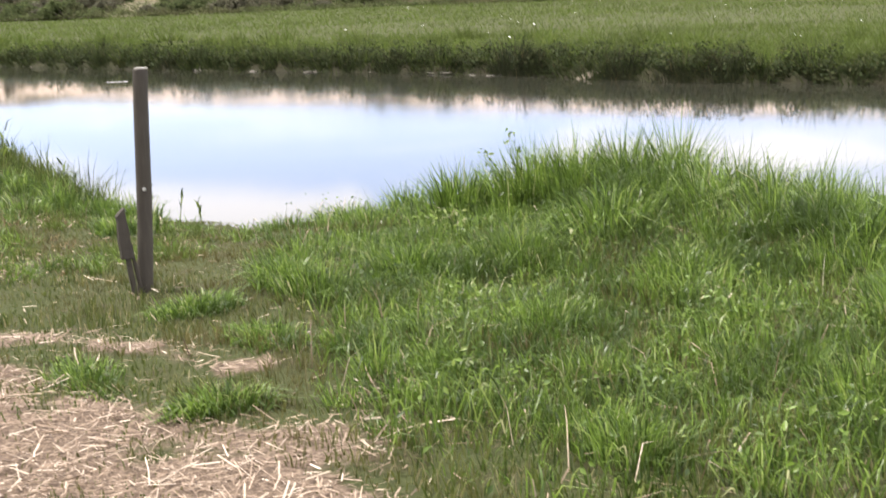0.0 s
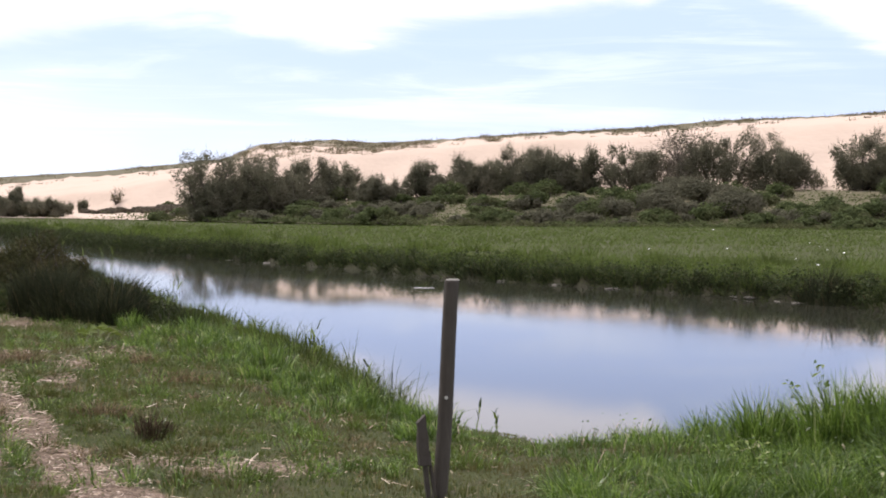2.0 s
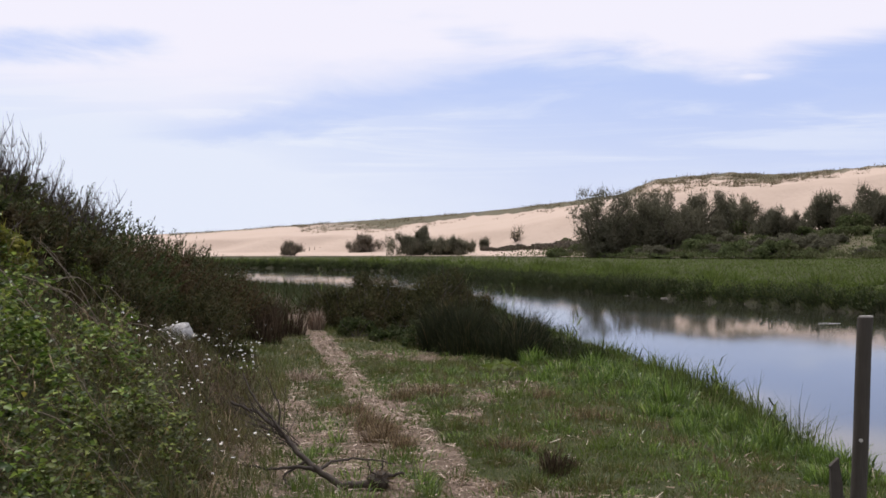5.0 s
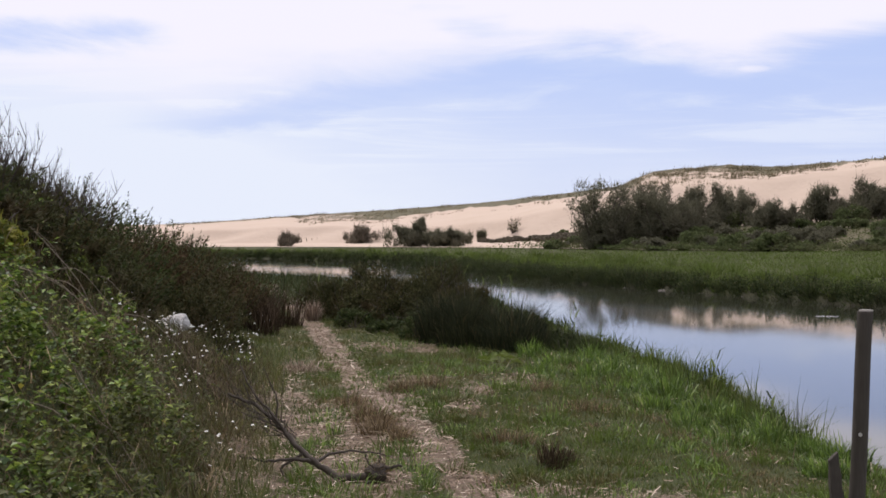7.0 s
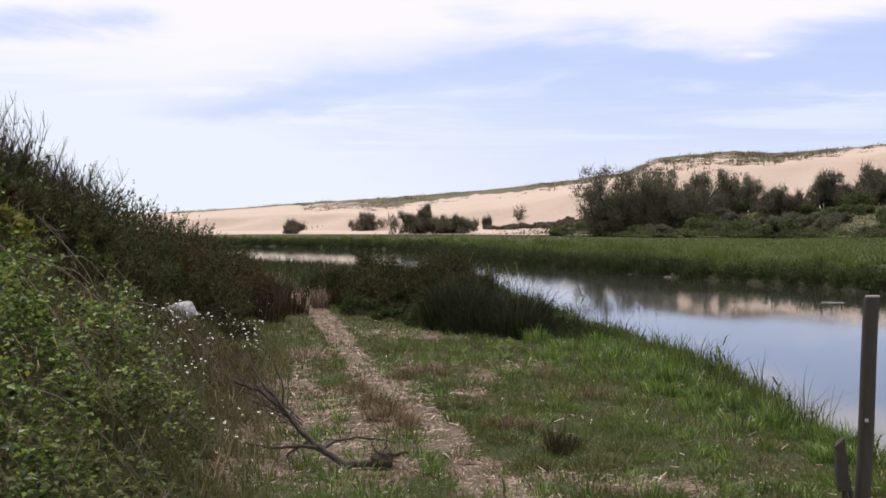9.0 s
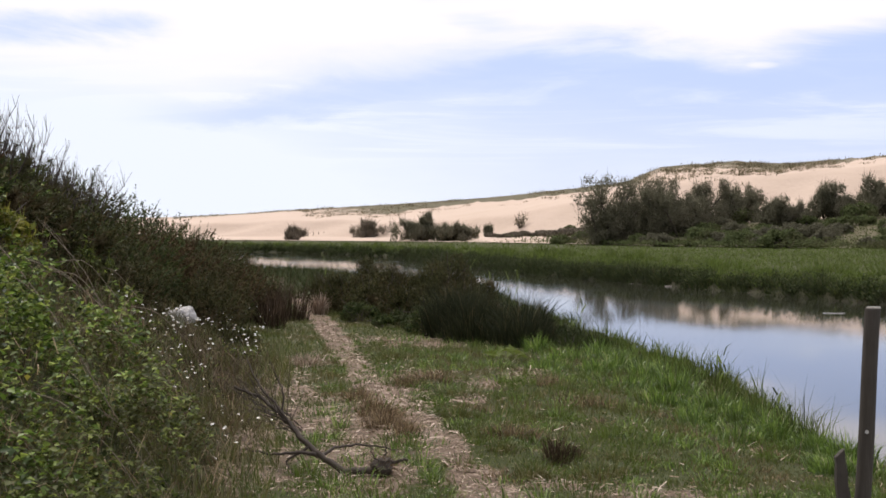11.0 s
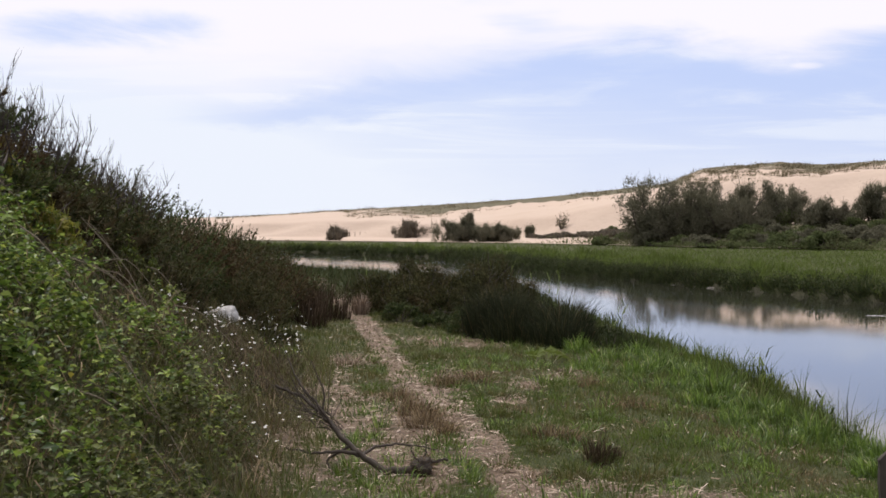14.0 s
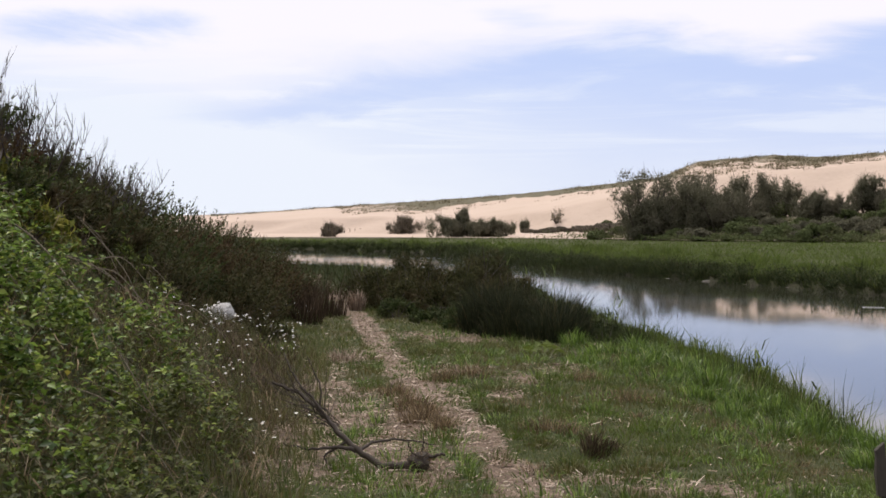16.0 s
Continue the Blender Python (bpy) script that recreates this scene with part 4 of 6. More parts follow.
def reed(x, y, height, seed):
    """A few stiff reed stems with slanting leaves."""
    rng = np.random.default_rng(seed)
    z = float(ground_z(x, y))
    top = thing("reed", (x, y, z), "thin upright reed with slanting leaves at the water", "reed", "reeds")
    a = rng.uniform(0, 6.28)
    height *= 0.75
    pts, rad = limb((0, 0, -0.02), (math.cos(a) * 0.12, math.sin(a) * 0.12, 1), height, 0.006, rng, 0.05)
    stem = mesh_object("stem", *tube(pts, rad, 5), M_REED, top)
    for k in range(4):
        q = pts[2 + k % 4]
        b = a + k * 2.4
        v, f = blades(q[None], np.array([height * 0.36]), np.array([0.022]), 0.8, np.array([b]), rng)
        mesh_object("leaf", v, f, M_BANKDARK if k % 2 else M_REED, stem)


for i, (x, y, h) in enumerate([(3.35, 14.9, 0.6), (3.4, 15.2, 0.5), (3.3, 14.6, 0.42), (3.3, 12.2, 0.45), (3.2, 11.8, 0.36), (3.45, 10.4, 0.36), (3.6, 10.2, 0.3), (3.75, 10.1, 0.26),
                               (5.4, 8.7, 0.5), (5.3, 8.9, 0.6), (5.15, 9.2, 0.42), (2.7, 21.5, 0.8), (2.75, 22.6, 0.7), (2.6, 22.0, 0.65), (1.0, 32.5, 1.2), (1.2, 32.8, 1.1), (1.5, 32.2, 1.3), (2.2, 30.5, 1.1), (2.4, 30.9, 1.2), (1.8, 31.4, 1.0), (0.7, 33.2, 1.1), (-0.8, 34, 1.2), (-2.0, 36, 1.3)]):
    reed(x, y, h, 100 + i)


def thistle(x, y, height):
    z = float(ground_z(x, y))
    rng = np.random.default_rng(77)
    top = thing("tall_weed", (x, y, z), "tall leafy weed standing above the bank grass", "weed")
    for k in range(3):
        a = k * 2.1
        pts, rad = limb((0.04 * math.cos(a), 0.04 * math.sin(a), -0.02), (0.15 * math.cos(a), 0.15 * math.sin(a), 1), height * (1 - 0.15 * k), 0.006, rng, 0.08, 7)
        stem = mesh_object("stem", *tube(pts, rad, 5), M_GRASS, top)
        q = np.repeat(pts[2:], 7, 0) + rng.normal(0, 0.03, (len(pts[2:]) * 7, 3))
        mesh_object("foliage", *leaves(q, rng.uniform(0.03, 0.07, len(q)), rng, 0.2, 0.35), M_GRASS, stem)


thistle(5.45, 8.25, 0.72)

# ---- the post ----
def post():
    top = thing("wooden_post", (2.39, 7.33, float(ground_z(2.39, 7.33)) - 0.05), "weathered round wooden post leaning on the turf", "post")
    bm = bmesh.new()
    n, rows = 20, 9
    ring = []
    for i in range(rows):
        t = i / (rows - 1)
        z, r = 1.26 * t, 0.043 - 0.003 * t
        cx, cy = 0.07 * t + 0.006 * math.sin(t * 5), -0.01 * t
        ring.append([bm.verts.new((cx + r * (1 + 0.03 * math.sin(3 * a + t)) * math.cos(a), cy + r * (1 + 0.03 * math.cos(2 * a)) * math.sin(a), z))
                     for a in [2 * math.pi * k / n for k in range(n)]])
    for a, b in zip(ring[:-1], ring[1:]):
        for k in range(n):
            bm.faces.new((a[k], a[(k + 1) % n], b[(k + 1) % n], b[k]))
    bm.faces.new(ring[0][::-1])
    rim = [bm.verts.new((v.co.x * 0.94 + 0.07 * 0.06, v.co.y * 0.94, 1.264)) for v in ring[-1]]
    for k in range(n):
        bm.faces.new((ring[-1][k], ring[-1][(k + 1) % n], rim[(k + 1) % n], rim[k]))
    bm.faces.new(rim)
    shaft = part("shaft", bm, M_POST, top)
    # sawn cap, its pale colour carrying the light on the flat top
    bm = bmesh.new()
    bmesh.ops.create_cone(bm, cap_ends=True, segments=20, radius1=0.0365, radius2=0.036, depth=0.008, matrix=Matrix.Translation((0.0695, -0.01, 1.267)))
    part("sawn_top", bm, M_POSTTOP, shaft, "sawn end grain, coloured pale as if sunlit")
    toward = Vector((-0.25, -0.97, 0)).normalized()
    bm = bmesh.new()
    bmesh.ops.create_cone(bm, cap_ends=True, segments=6, radius1=0.011, radius2=0.01, depth=0.014)
    bmesh.ops.rotate(bm, verts=bm.verts, matrix=toward.to_track_quat("Z", "Y").to_matrix())
    bmesh.ops.translate(bm, verts=bm.verts, vec=Vector((0.036, -0.004, 0.62)) + toward * 0.045)
    part("bolt", bm, M_BOLT, shaft, "bright galvanised bolt head")


def stub():
    """Rotten remains of an older board against the post."""
    top = thing("rotten_stake", (2.325, 7.28, float(ground_z(2.3, 7.28)) - 0.03), "dark rotten split stake leaning beside the post", "stake")
    for name, x0, x1, z0, z1, w, d in [("board", -0.035, -0.055, 0.24, 0.5, 0.066, 0.05), ("splinter", 0.0, -0.045, 0.0, 0.36, 0.03, 0.03), ("splinter", 0.04, -0.01, 0.0, 0.3, 0.022, 0.024)]:
        bm = bmesh.new()
        bmesh.ops.create_cube(bm, size=1)
        bmesh.ops.subdivide_edges(bm, edges=[e for e in bm.edges if abs(e.verts[0].co.z - e.verts[1].co.z) > 0.5], cuts=4)
        for q in bm.verts:
            t = q.co.z + 0.5
            taper = 1 - 0.25 * t + 0.08 * math.sin(9 * t + q.co.x * 5)
            q.co = Vector((x0 + (x1 - x0) * t + q.co.x * w * taper, q.co.y * d * taper, z0 + (z1 - z0) * t + (0.025 * math.sin(q.co.x * 40) if t > 0.9 else 0)))
        bmesh.ops.bevel(bm, geom=bm.edges[:], offset=0.003, segments=1, affect="EDGES")
        part(name, bm, M_STUB, top)


post()
stub()


# ---- the slope: brambles, gorse, flowers, dead wood ----
def slope_points(n, y0, y1, into0, into1, lift, rng=RNG):
    """Points in a layer over the slope, between two distances up from its foot."""
    y = rng.uniform(y0, y1, n)
    x = np.interp(y, FOOT_Y, FOOT_X) - rng.uniform(into0, into1, n)
    mound = np.maximum(0.02, 0.17 + 0.24 * wobble(x, y, 0.5, 4.0) + 0.15 * wobble(x, y, 0.2, 8.0))
    z = ground_z(x, y) + mound * lift * rng.uniform(0.25, 1.0, n) ** 0.4
    return np.stack([x, y, z], 1)


def bramble(n, lush):
    """Leaf sprays of four; the lush ones stand on the upper, nearer part of the slope."""
    p = slope_points(n, 4.6, 12.8, 0.0, 3.4, 1.6)
    up = np.interp(p[:, 1], FOOT_Y, FOOT_X) - p[:, 0]
    chance = np.clip(1.1 - step(p[:, 1] + 0.9 * up, 9.4, 10.9), 0.0, 1) * (0.2 + 0.8 * step(wobble(p[:, 0], p[:, 1], 0.6, 12.0), -0.4, 0.3))
    chance *= step(up, np.interp(p[:, 1], [6, 9, 12], [-0.05, -0.35, -0.2]), np.interp(p[:, 1], [6, 9, 12], [0.1, 0.3, 0.7]))
    high = step(up + 0.25 * wobble(p[:, 0], p[:, 1], 0.5, 1.0), 0.2, 0.8)
    chance *= 0.75 * high if lush else 1 - 0.45 * high
    p = p[RNG.uniform(0, 1, len(p)) < chance]
    p = np.repeat(p, 4, 0) + RNG.normal(0, 0.026 if lush else 0.02, (4 * len(p), 3)) * np.array([1, 1, 0.5])
    return leaves(p, RNG.uniform(0.024, 0.062, len(p)) if lush else RNG.uniform(0.018, 0.05, len(p)), flat=0.62, aspect=0.68)


tagged(mesh_object("bramble_leaves", *bramble(30000, False), M_BRAMBLE), "tangled olive-green bramble leaves covering the slope", "bramble", kind="stuff")
tagged(mesh_object("lush_bramble_leaves", *bramble(24000, True), M_BRAMBLELUSH), "bright green fresh bramble leaves high on the slope", "bramble", kind="stuff")

p = slope_points(3600, 5.0, 11.0, -0.2, 2.2, 1.5)
v, f = blades(p - np.array([0, 0, 0.06]), RNG.uniform(0.06, 0.2, len(p)), RNG.uniform(0.003, 0.006, len(p)), 1.5)
tagged(mesh_object("dry_bramble_stems", v, f, M_DEADTUFT), "dry straw-brown stems woven through the brambles", "stems", kind="stuff")

p = np.concatenate([slope_points(9000, 4.6, 16.5, -0.3, 1.8, 1.0), slope_points(6000, 9.5, 15.5, -0.1, 1.3, 1.5)])
v, f = blades(p - np.array([0, 0, 0.1]), RNG.uniform(0.04, 0.14, len(p)), RNG.uniform(0.003, 0.006, len(p)), 1.7)
tagged(mesh_object("slope_stems", v, f, M_HEATHER), "thin dry brown stems tangled on the slope", "stems", kind="stuff")
p = slope_points(16000, 4.6, 18, -0.45, 1.3, 0.8)
v, f = blades(p - np.array([0, 0, 0.08]), RNG.uniform(0.06, 0.2, len(p)), RNG.uniform(0.004, 0.008, len(p)), 0.7)
tagged(mesh_object("slope_grass", v, f, M_SHORT), "thin green grass at the foot of the slope", "grass", kind="stuff")


for i in range(26):
    y = 9.6 + 6.2 * RNG.uniform()
    x = float(np.interp(y, FOOT_Y, FOOT_X)) - RNG.uniform(0.0, 1.3)
    grass_tuft(x, y, RNG.uniform(0.18, 0.36), RNG.uniform(0.12, 0.26), M_HEATHER if i % 3 else M_SHORT, "thin tangle of dry stems on the slope", 260, "stem_tangle", "dry stems", "stem tangles", 0.005, 0.9)


def cane(points, radius, label="bleached arching bramble cane"):
    pts = np.array(points, float)
    t = np.linspace(0, len(pts) - 1, 14)
    fine = np.stack([np.interp(t, np.arange(len(pts)), pts[:, k]) for k in range(3)], 1)
    fine[1:-1] = (fine[:-2] + fine[1:-1] * 2 + fine[2:]) / 4
    o = fine[0].copy()
    ob = mesh_object("bramble_cane", *tube(fine - o, np.linspace(radius, radius * 0.4, 14), 5), M_PALETWIG)
    ob.location = o
    return tagged(ob, label, "cane", "bramble canes")


def on_slope(into, y, up):
    x = float(np.interp(y, FOOT_Y, FOOT_X)) - into
    return (x, y, float(ground_z(x, y)) + up)


cane([on_slope(1.5, 8.2, 0.2), on_slope(1.1, 8.1, 0.42), on_slope(0.7, 7.9, 0.4), on_slope(0.25, 7.6, 0.28), on_slope(0.0, 7.4, 0.05)], 0.006)
cane([on_slope(1.9, 10.5, 0.2), on_slope(1.5, 10.6, 0.42), on_slope(1.0, 10.5, 0.4), on_slope(0.85, 10.4, 0.25)], 0.007)
cane([on_slope(2.0, 10.0, 0.2), on_slope(1.6, 9.6, 0.45), on_slope(1.45, 9.2, 0.36)], 0.006)
cane([on_slope(2.1, 13.5, 0.3), on_slope(1.75, 13.6, 0.62), on_slope(1.45, 13.5, 0.55), on_slope(1.35, 13.4, 0.2)], 0.007)
cane([on_slope(0.9, 9.6, 0.1), on_slope(0.5, 9.8, 0.42), on_slope(0.2, 9.6, 0.35)], 0.005)
crng = np.random.default_rng(19)
for k in range(16):
    y, t, s = crng.uniform(6.5, 12.5), crng.uniform(0.3, 1.7), crng.uniform(-0.5, 0.5)
    cane([on_slope(t + 0.35, y, 0.15), on_slope(t + 0.1, y + s * 0.4, crng.uniform(0.3, 0.45)), on_slope(t - 0.15, y + s * 0.8, 0.36), on_slope(t - 0.3, y + s, 0.2)], crng.uniform(0.003, 0.005))
cane([on_slope(0.4, 9.0, 0.05), on_slope(0.36, 9.0, 0.35), on_slope(0.3, 9.1, 0.55)], 0.004)


def gorse(x, y, width, height, seed, tall=1.0):
    """A gorse bush: woody stems with spiny upright shoots."""
    rng = np.random.default_rng(seed)
    z = float(ground_z(x, y))
    top = thing("gorse_bush", (x, y, z), "dense dark spiny gorse bush on the slope", "gorse", "gorse bushes")
    nst = 9
    wood = []
    for k in range(nst):
        a = rng.uniform(0, 6.28)
        pts, rad = limb((0, 0, -0.05), (math.cos(a) * 0.7, math.sin(a) * 0.7, 1), height * rng.uniform(0.7, 0.95), 0.014, rng, 0.18)
        wood.append(tube(pts, rad, 4))
    mesh_object("woody_base", *join(*wood), M_TWIG, top)
    # shoots stand on the dome of the bush
    ns = int(112 * width * width) + 40
    a, u = rng.uniform(0, 6.28, ns), np.sqrt(rng.uniform(0, 1, ns))
    bump = 1 + 0.25 * np.sin(3 * a + seed) * u + rng.normal(0, 0.08, ns)
    px, py = np.cos(a) * u * width * 0.5 * bump, np.sin(a) * u * width * 0.5 * bump
    pz = height * np.sqrt(np.clip(1 - (u * 0.97) ** 2, 0.02, 1)) * bump * rng.uniform(0.55, 1.0, ns) ** 0.5
    base = np.stack([px, py, pz], 1)
    d = np.stack([px / width * 1.6 + rng.normal(0, 0.25, ns), py / width * 1.6 + rng.normal(0, 0.25, ns), np.full(ns, 0.9)], 1)
    d /= np.linalg.norm(d, axis=1)[:, None]
    out = np.stack([px / width * 2, py / width * 2, 0.3 + pz / height * 0.7], 1)
    out /= np.linalg.norm(out, axis=1)[:, None]
    ln = rng.uniform(0.1, 0.34, ns) * tall
    k = 30
    i = np.repeat(np.arange(ns), k)
    t = rng.uniform(-0.9, 1, len(i))
    root = base[i] + d[i] * (ln[i] * t)[:, None]
    nd = d[i] * 0.55 + rng.normal(0, 0.55, (len(i), 3))
    nd /= np.linalg.norm(nd, axis=1)[:, None]
    v, f = needles(root, nd, rng.uniform(0.04, 0.09, len(i)) * (1.1 - 0.4 * np.clip(t, 0, 1)), np.full(len(i), 0.017), rng, out[i])
    mesh_object("foliage", v, f, (M_GORSE, M_GORSEGREEN, M_GORSEBROWN, M_GORSE, M_GORSEGREEN)[seed % 5], top)


seed = 0
for y, into, w, h in [(9.3, 1.8, 0.8, 0.14), (9.9, 1.95, 0.8, 0.14), (10.4, 1.75, 0.9, 0.18), (10.9, 1.8, 0.9, 0.18), (11.5, 1.6, 0.9, 0.25), (10.6, 2.4, 1.0, 0.08), (9.6, 2.4, 1.0, 0.08),
                      (12.6, 1.6, 0.9, 0.18), (13.4, 2.9, 1.2, 0.1), (13.6, 2.2, 1.0, 0.14), (14.3, 1.6, 0.9, 0.19), (14.8, 2.5, 1.2, 0.18), (15.4, 1.8, 1.1, 0.36), (11.6, 2.2, 1.0, 0.08), (12.4, 2.3, 1.0, 0.1),
                      (15.2, 1.5, 0.7, 0.4), (16.2, 1.6, 1.0, 0.5), (16.4, 2.3, 1.3, 0.5), (17.4, 1.6, 1.2, 0.65), (17.8, 0.7, 0.9, 0.5), (18.4, 2.4, 1.3, 0.8), (18.8, 1.3, 1.2, 0.8), (19.6, 0.5, 0.8, 0.5), (20.2, 1.9, 1.3, 0.85),
                      (20.6, 0.95, 1.1, 0.75), (21.8, 1.4, 1.3, 0.85), (22.4, 0.6, 1.0, 0.7), (23.4, 1.1, 1.3, 0.85), (24.6, 0.7, 1.2, 0.8), (24.8, 1.7, 1.3, 0.85), (26.2, 1.0, 1.3, 0.8), (27.8, 0.8, 1.3, 0.8), (29.5, 1.0, 1.4, 0.8)]:
    seed += 1
    gorse(float(np.interp(y, FOOT_Y, FOOT_X)) - into, y, w, h, seed, 0.55 if h < 0.2 else 1.15)


lump = np.random.default_rng(23)
for k in range(20):
    y = 11.8 + 6.4 * k / 19 + lump.uniform(-0.15, 0.15)
    seed += 1
    gorse(float(np.interp(y, FOOT_Y, FOOT_X)) - lump.uniform(1.25, 1.85), y, lump.uniform(0.5, 0.85), lump.uniform(0.26, 0.42), seed, 0.9)
for k in range(9):  # spiky tops along the skyline
    y = 13.2 + 0.5 * k + lump.uniform(-0.1, 0.1)
    seed += 1
    gorse(float(np.interp(y, FOOT_Y, FOOT_X)) - lump.uniform(2.0, 2.35), y, lump.uniform(0.4, 0.6), lump.uniform(0.25, 0.4), seed, 1.5)


def bare_shrub(x, y, height, seed, spread=0.5, count=19):
    """Leafless upright twigs at the crest."""
    rng = np.random.default_rng(seed)
    z = float(ground_z(x, y))
    top = thing("bare_shrub", (x, y, z), "leafless brown twiggy shrub on the slope's crest", "shrub", "bare shrubs")
    twigs = []
    for k in range(count):
        a = rng.uniform(0, 6.28)
        s = (rng.normal(0, spread * 0.4), rng.normal(0, spread * 0.4), -0.05)
        pts, rad = limb(s, (math.cos(a) * 0.3 + 0.12, math.sin(a) * 0.3, 1), height * rng.uniform(0.6, 1.0), 0.0068, rng, 0.12, 6, 0.2)
        mesh_object("stem", *tube(pts, rad, 4), M_DARKTWIG, top)
        for j in range(9):
            q = pts[rng.integers(2, 6)] + rng.normal(0, 0.01, 3)
            b = rng.uniform(0, 6.28)
            p2, r2 = limb(q, (math.cos(b) * 0.55, math.sin(b) * 0.55, 1), height * rng.uniform(0.12, 0.3), 0.003, rng, 0.12, 3, 0.1)
            twigs.append(tube(p2, r2, 3))
    tagged(mesh_object("twig_spray", *join(*twigs), M_DARKTWIG, top), kind="stuff")


crest = np.random.default_rng(71)
for i in range(34):
    y = 9.2 + 7.4 * i / 33 + crest.uniform(-0.1, 0.1)
    into = crest.uniform(1.9, 2.6)
    h = float(np.interp(y, [9.2, 11, 13, 15, 16.6], [0.62, 0.68, 0.86, 0.96, 1.0])) * crest.uniform(0.75, 1.1) + 0.25 * max(0.0, 2.3 - into)
    x = float(np.interp(y, FOOT_Y, FOOT_X)) - into
    bare_shrub(x, y, h, 40 + i)


def daisy_mesh():
    bm = bmesh.new()
    for k in range(9):
        a = k * 2 * math.pi / 9
        c, s = math.cos(a), math.sin(a)
        q = [bm.verts.new((r * c - w * s, r * s + w * c, z)) for r, w, z in ((0.004, -0.003, 0.0), (0.018, -0.0055, 0.003), (0.023, 0.0, 0.001), (0.018, 0.0055, 0.003), (0.004, 0.003, 0.0))]
        bm.faces.new(q)
    me = bpy.data.meshes.new("petals")
    bm.to_mesh(me)
    bm.free()
    me.materials.append(M_PETAL)
    bm = bmesh.new()
    bmesh.ops.create_icosphere(bm, subdivisions=1, radius=0.006, matrix=Matrix.Diagonal((1, 1, 0.6, 1)))
    eye = bpy.data.meshes.new("disc")
    bm.to_mesh(eye)
    bm.free()
    eye.materials.append(M_EYE)
    v, f = tube([(0, 0, -0.16), (0.004, 0.002, -0.08), (0, 0, 0)], [0.0015, 0.0015, 0.0015], 4)
    st = mesh_object("stalk", v, f, M_SHORT)
    stalk = st.data
    bpy.data.objects.remove(st)
    return me, eye, stalk


PETALS, DISC, STALK = daisy_mesh()


def daisy(p, rng):
    s = rng.uniform(0.45, 0.8) * float(np.interp(p[1], [8, 20], [0.85, 1.0]))
    top = thing("daisy", p, "small white daisy in flower on the slope", "flower", "white daisies")
    top.scale = (s, s, s)
    top.rotation_euler = (rng.uniform(0.1, 0.7), rng.uniform(-0.3, 0.3), rng.uniform(-0.8, 0.8))
    stalk = new("stalk", STALK)
    petals = new("petals", PETALS)
    stalk.parent = petals.parent = top
    new("disc", DISC).parent = petals


drng = np.random.default_rng(5)
for n, y0, y1, i0, i1 in [(92, 15.6, 18.8, -0.1, 0.75), (36, 12.6, 15.4, 0.6, 1.5), (36, 11.6, 14.8, 0.2, 0.9), (18, 10.0, 12.5, 0.0, 0.8), (16, 8.8, 11.0, -0.45, 0.3), (8, 20, 23, -0.2, 0.3)]:
    for _ in range(n):
        y = drng.uniform(y0, y1)
        x = float(np.interp(y, FOOT_Y, FOOT_X)) - drng.uniform(i0, i1)
        daisy((x, y, float(ground_z(x, y)) + drng.uniform(0.16, 0.34)), drng)


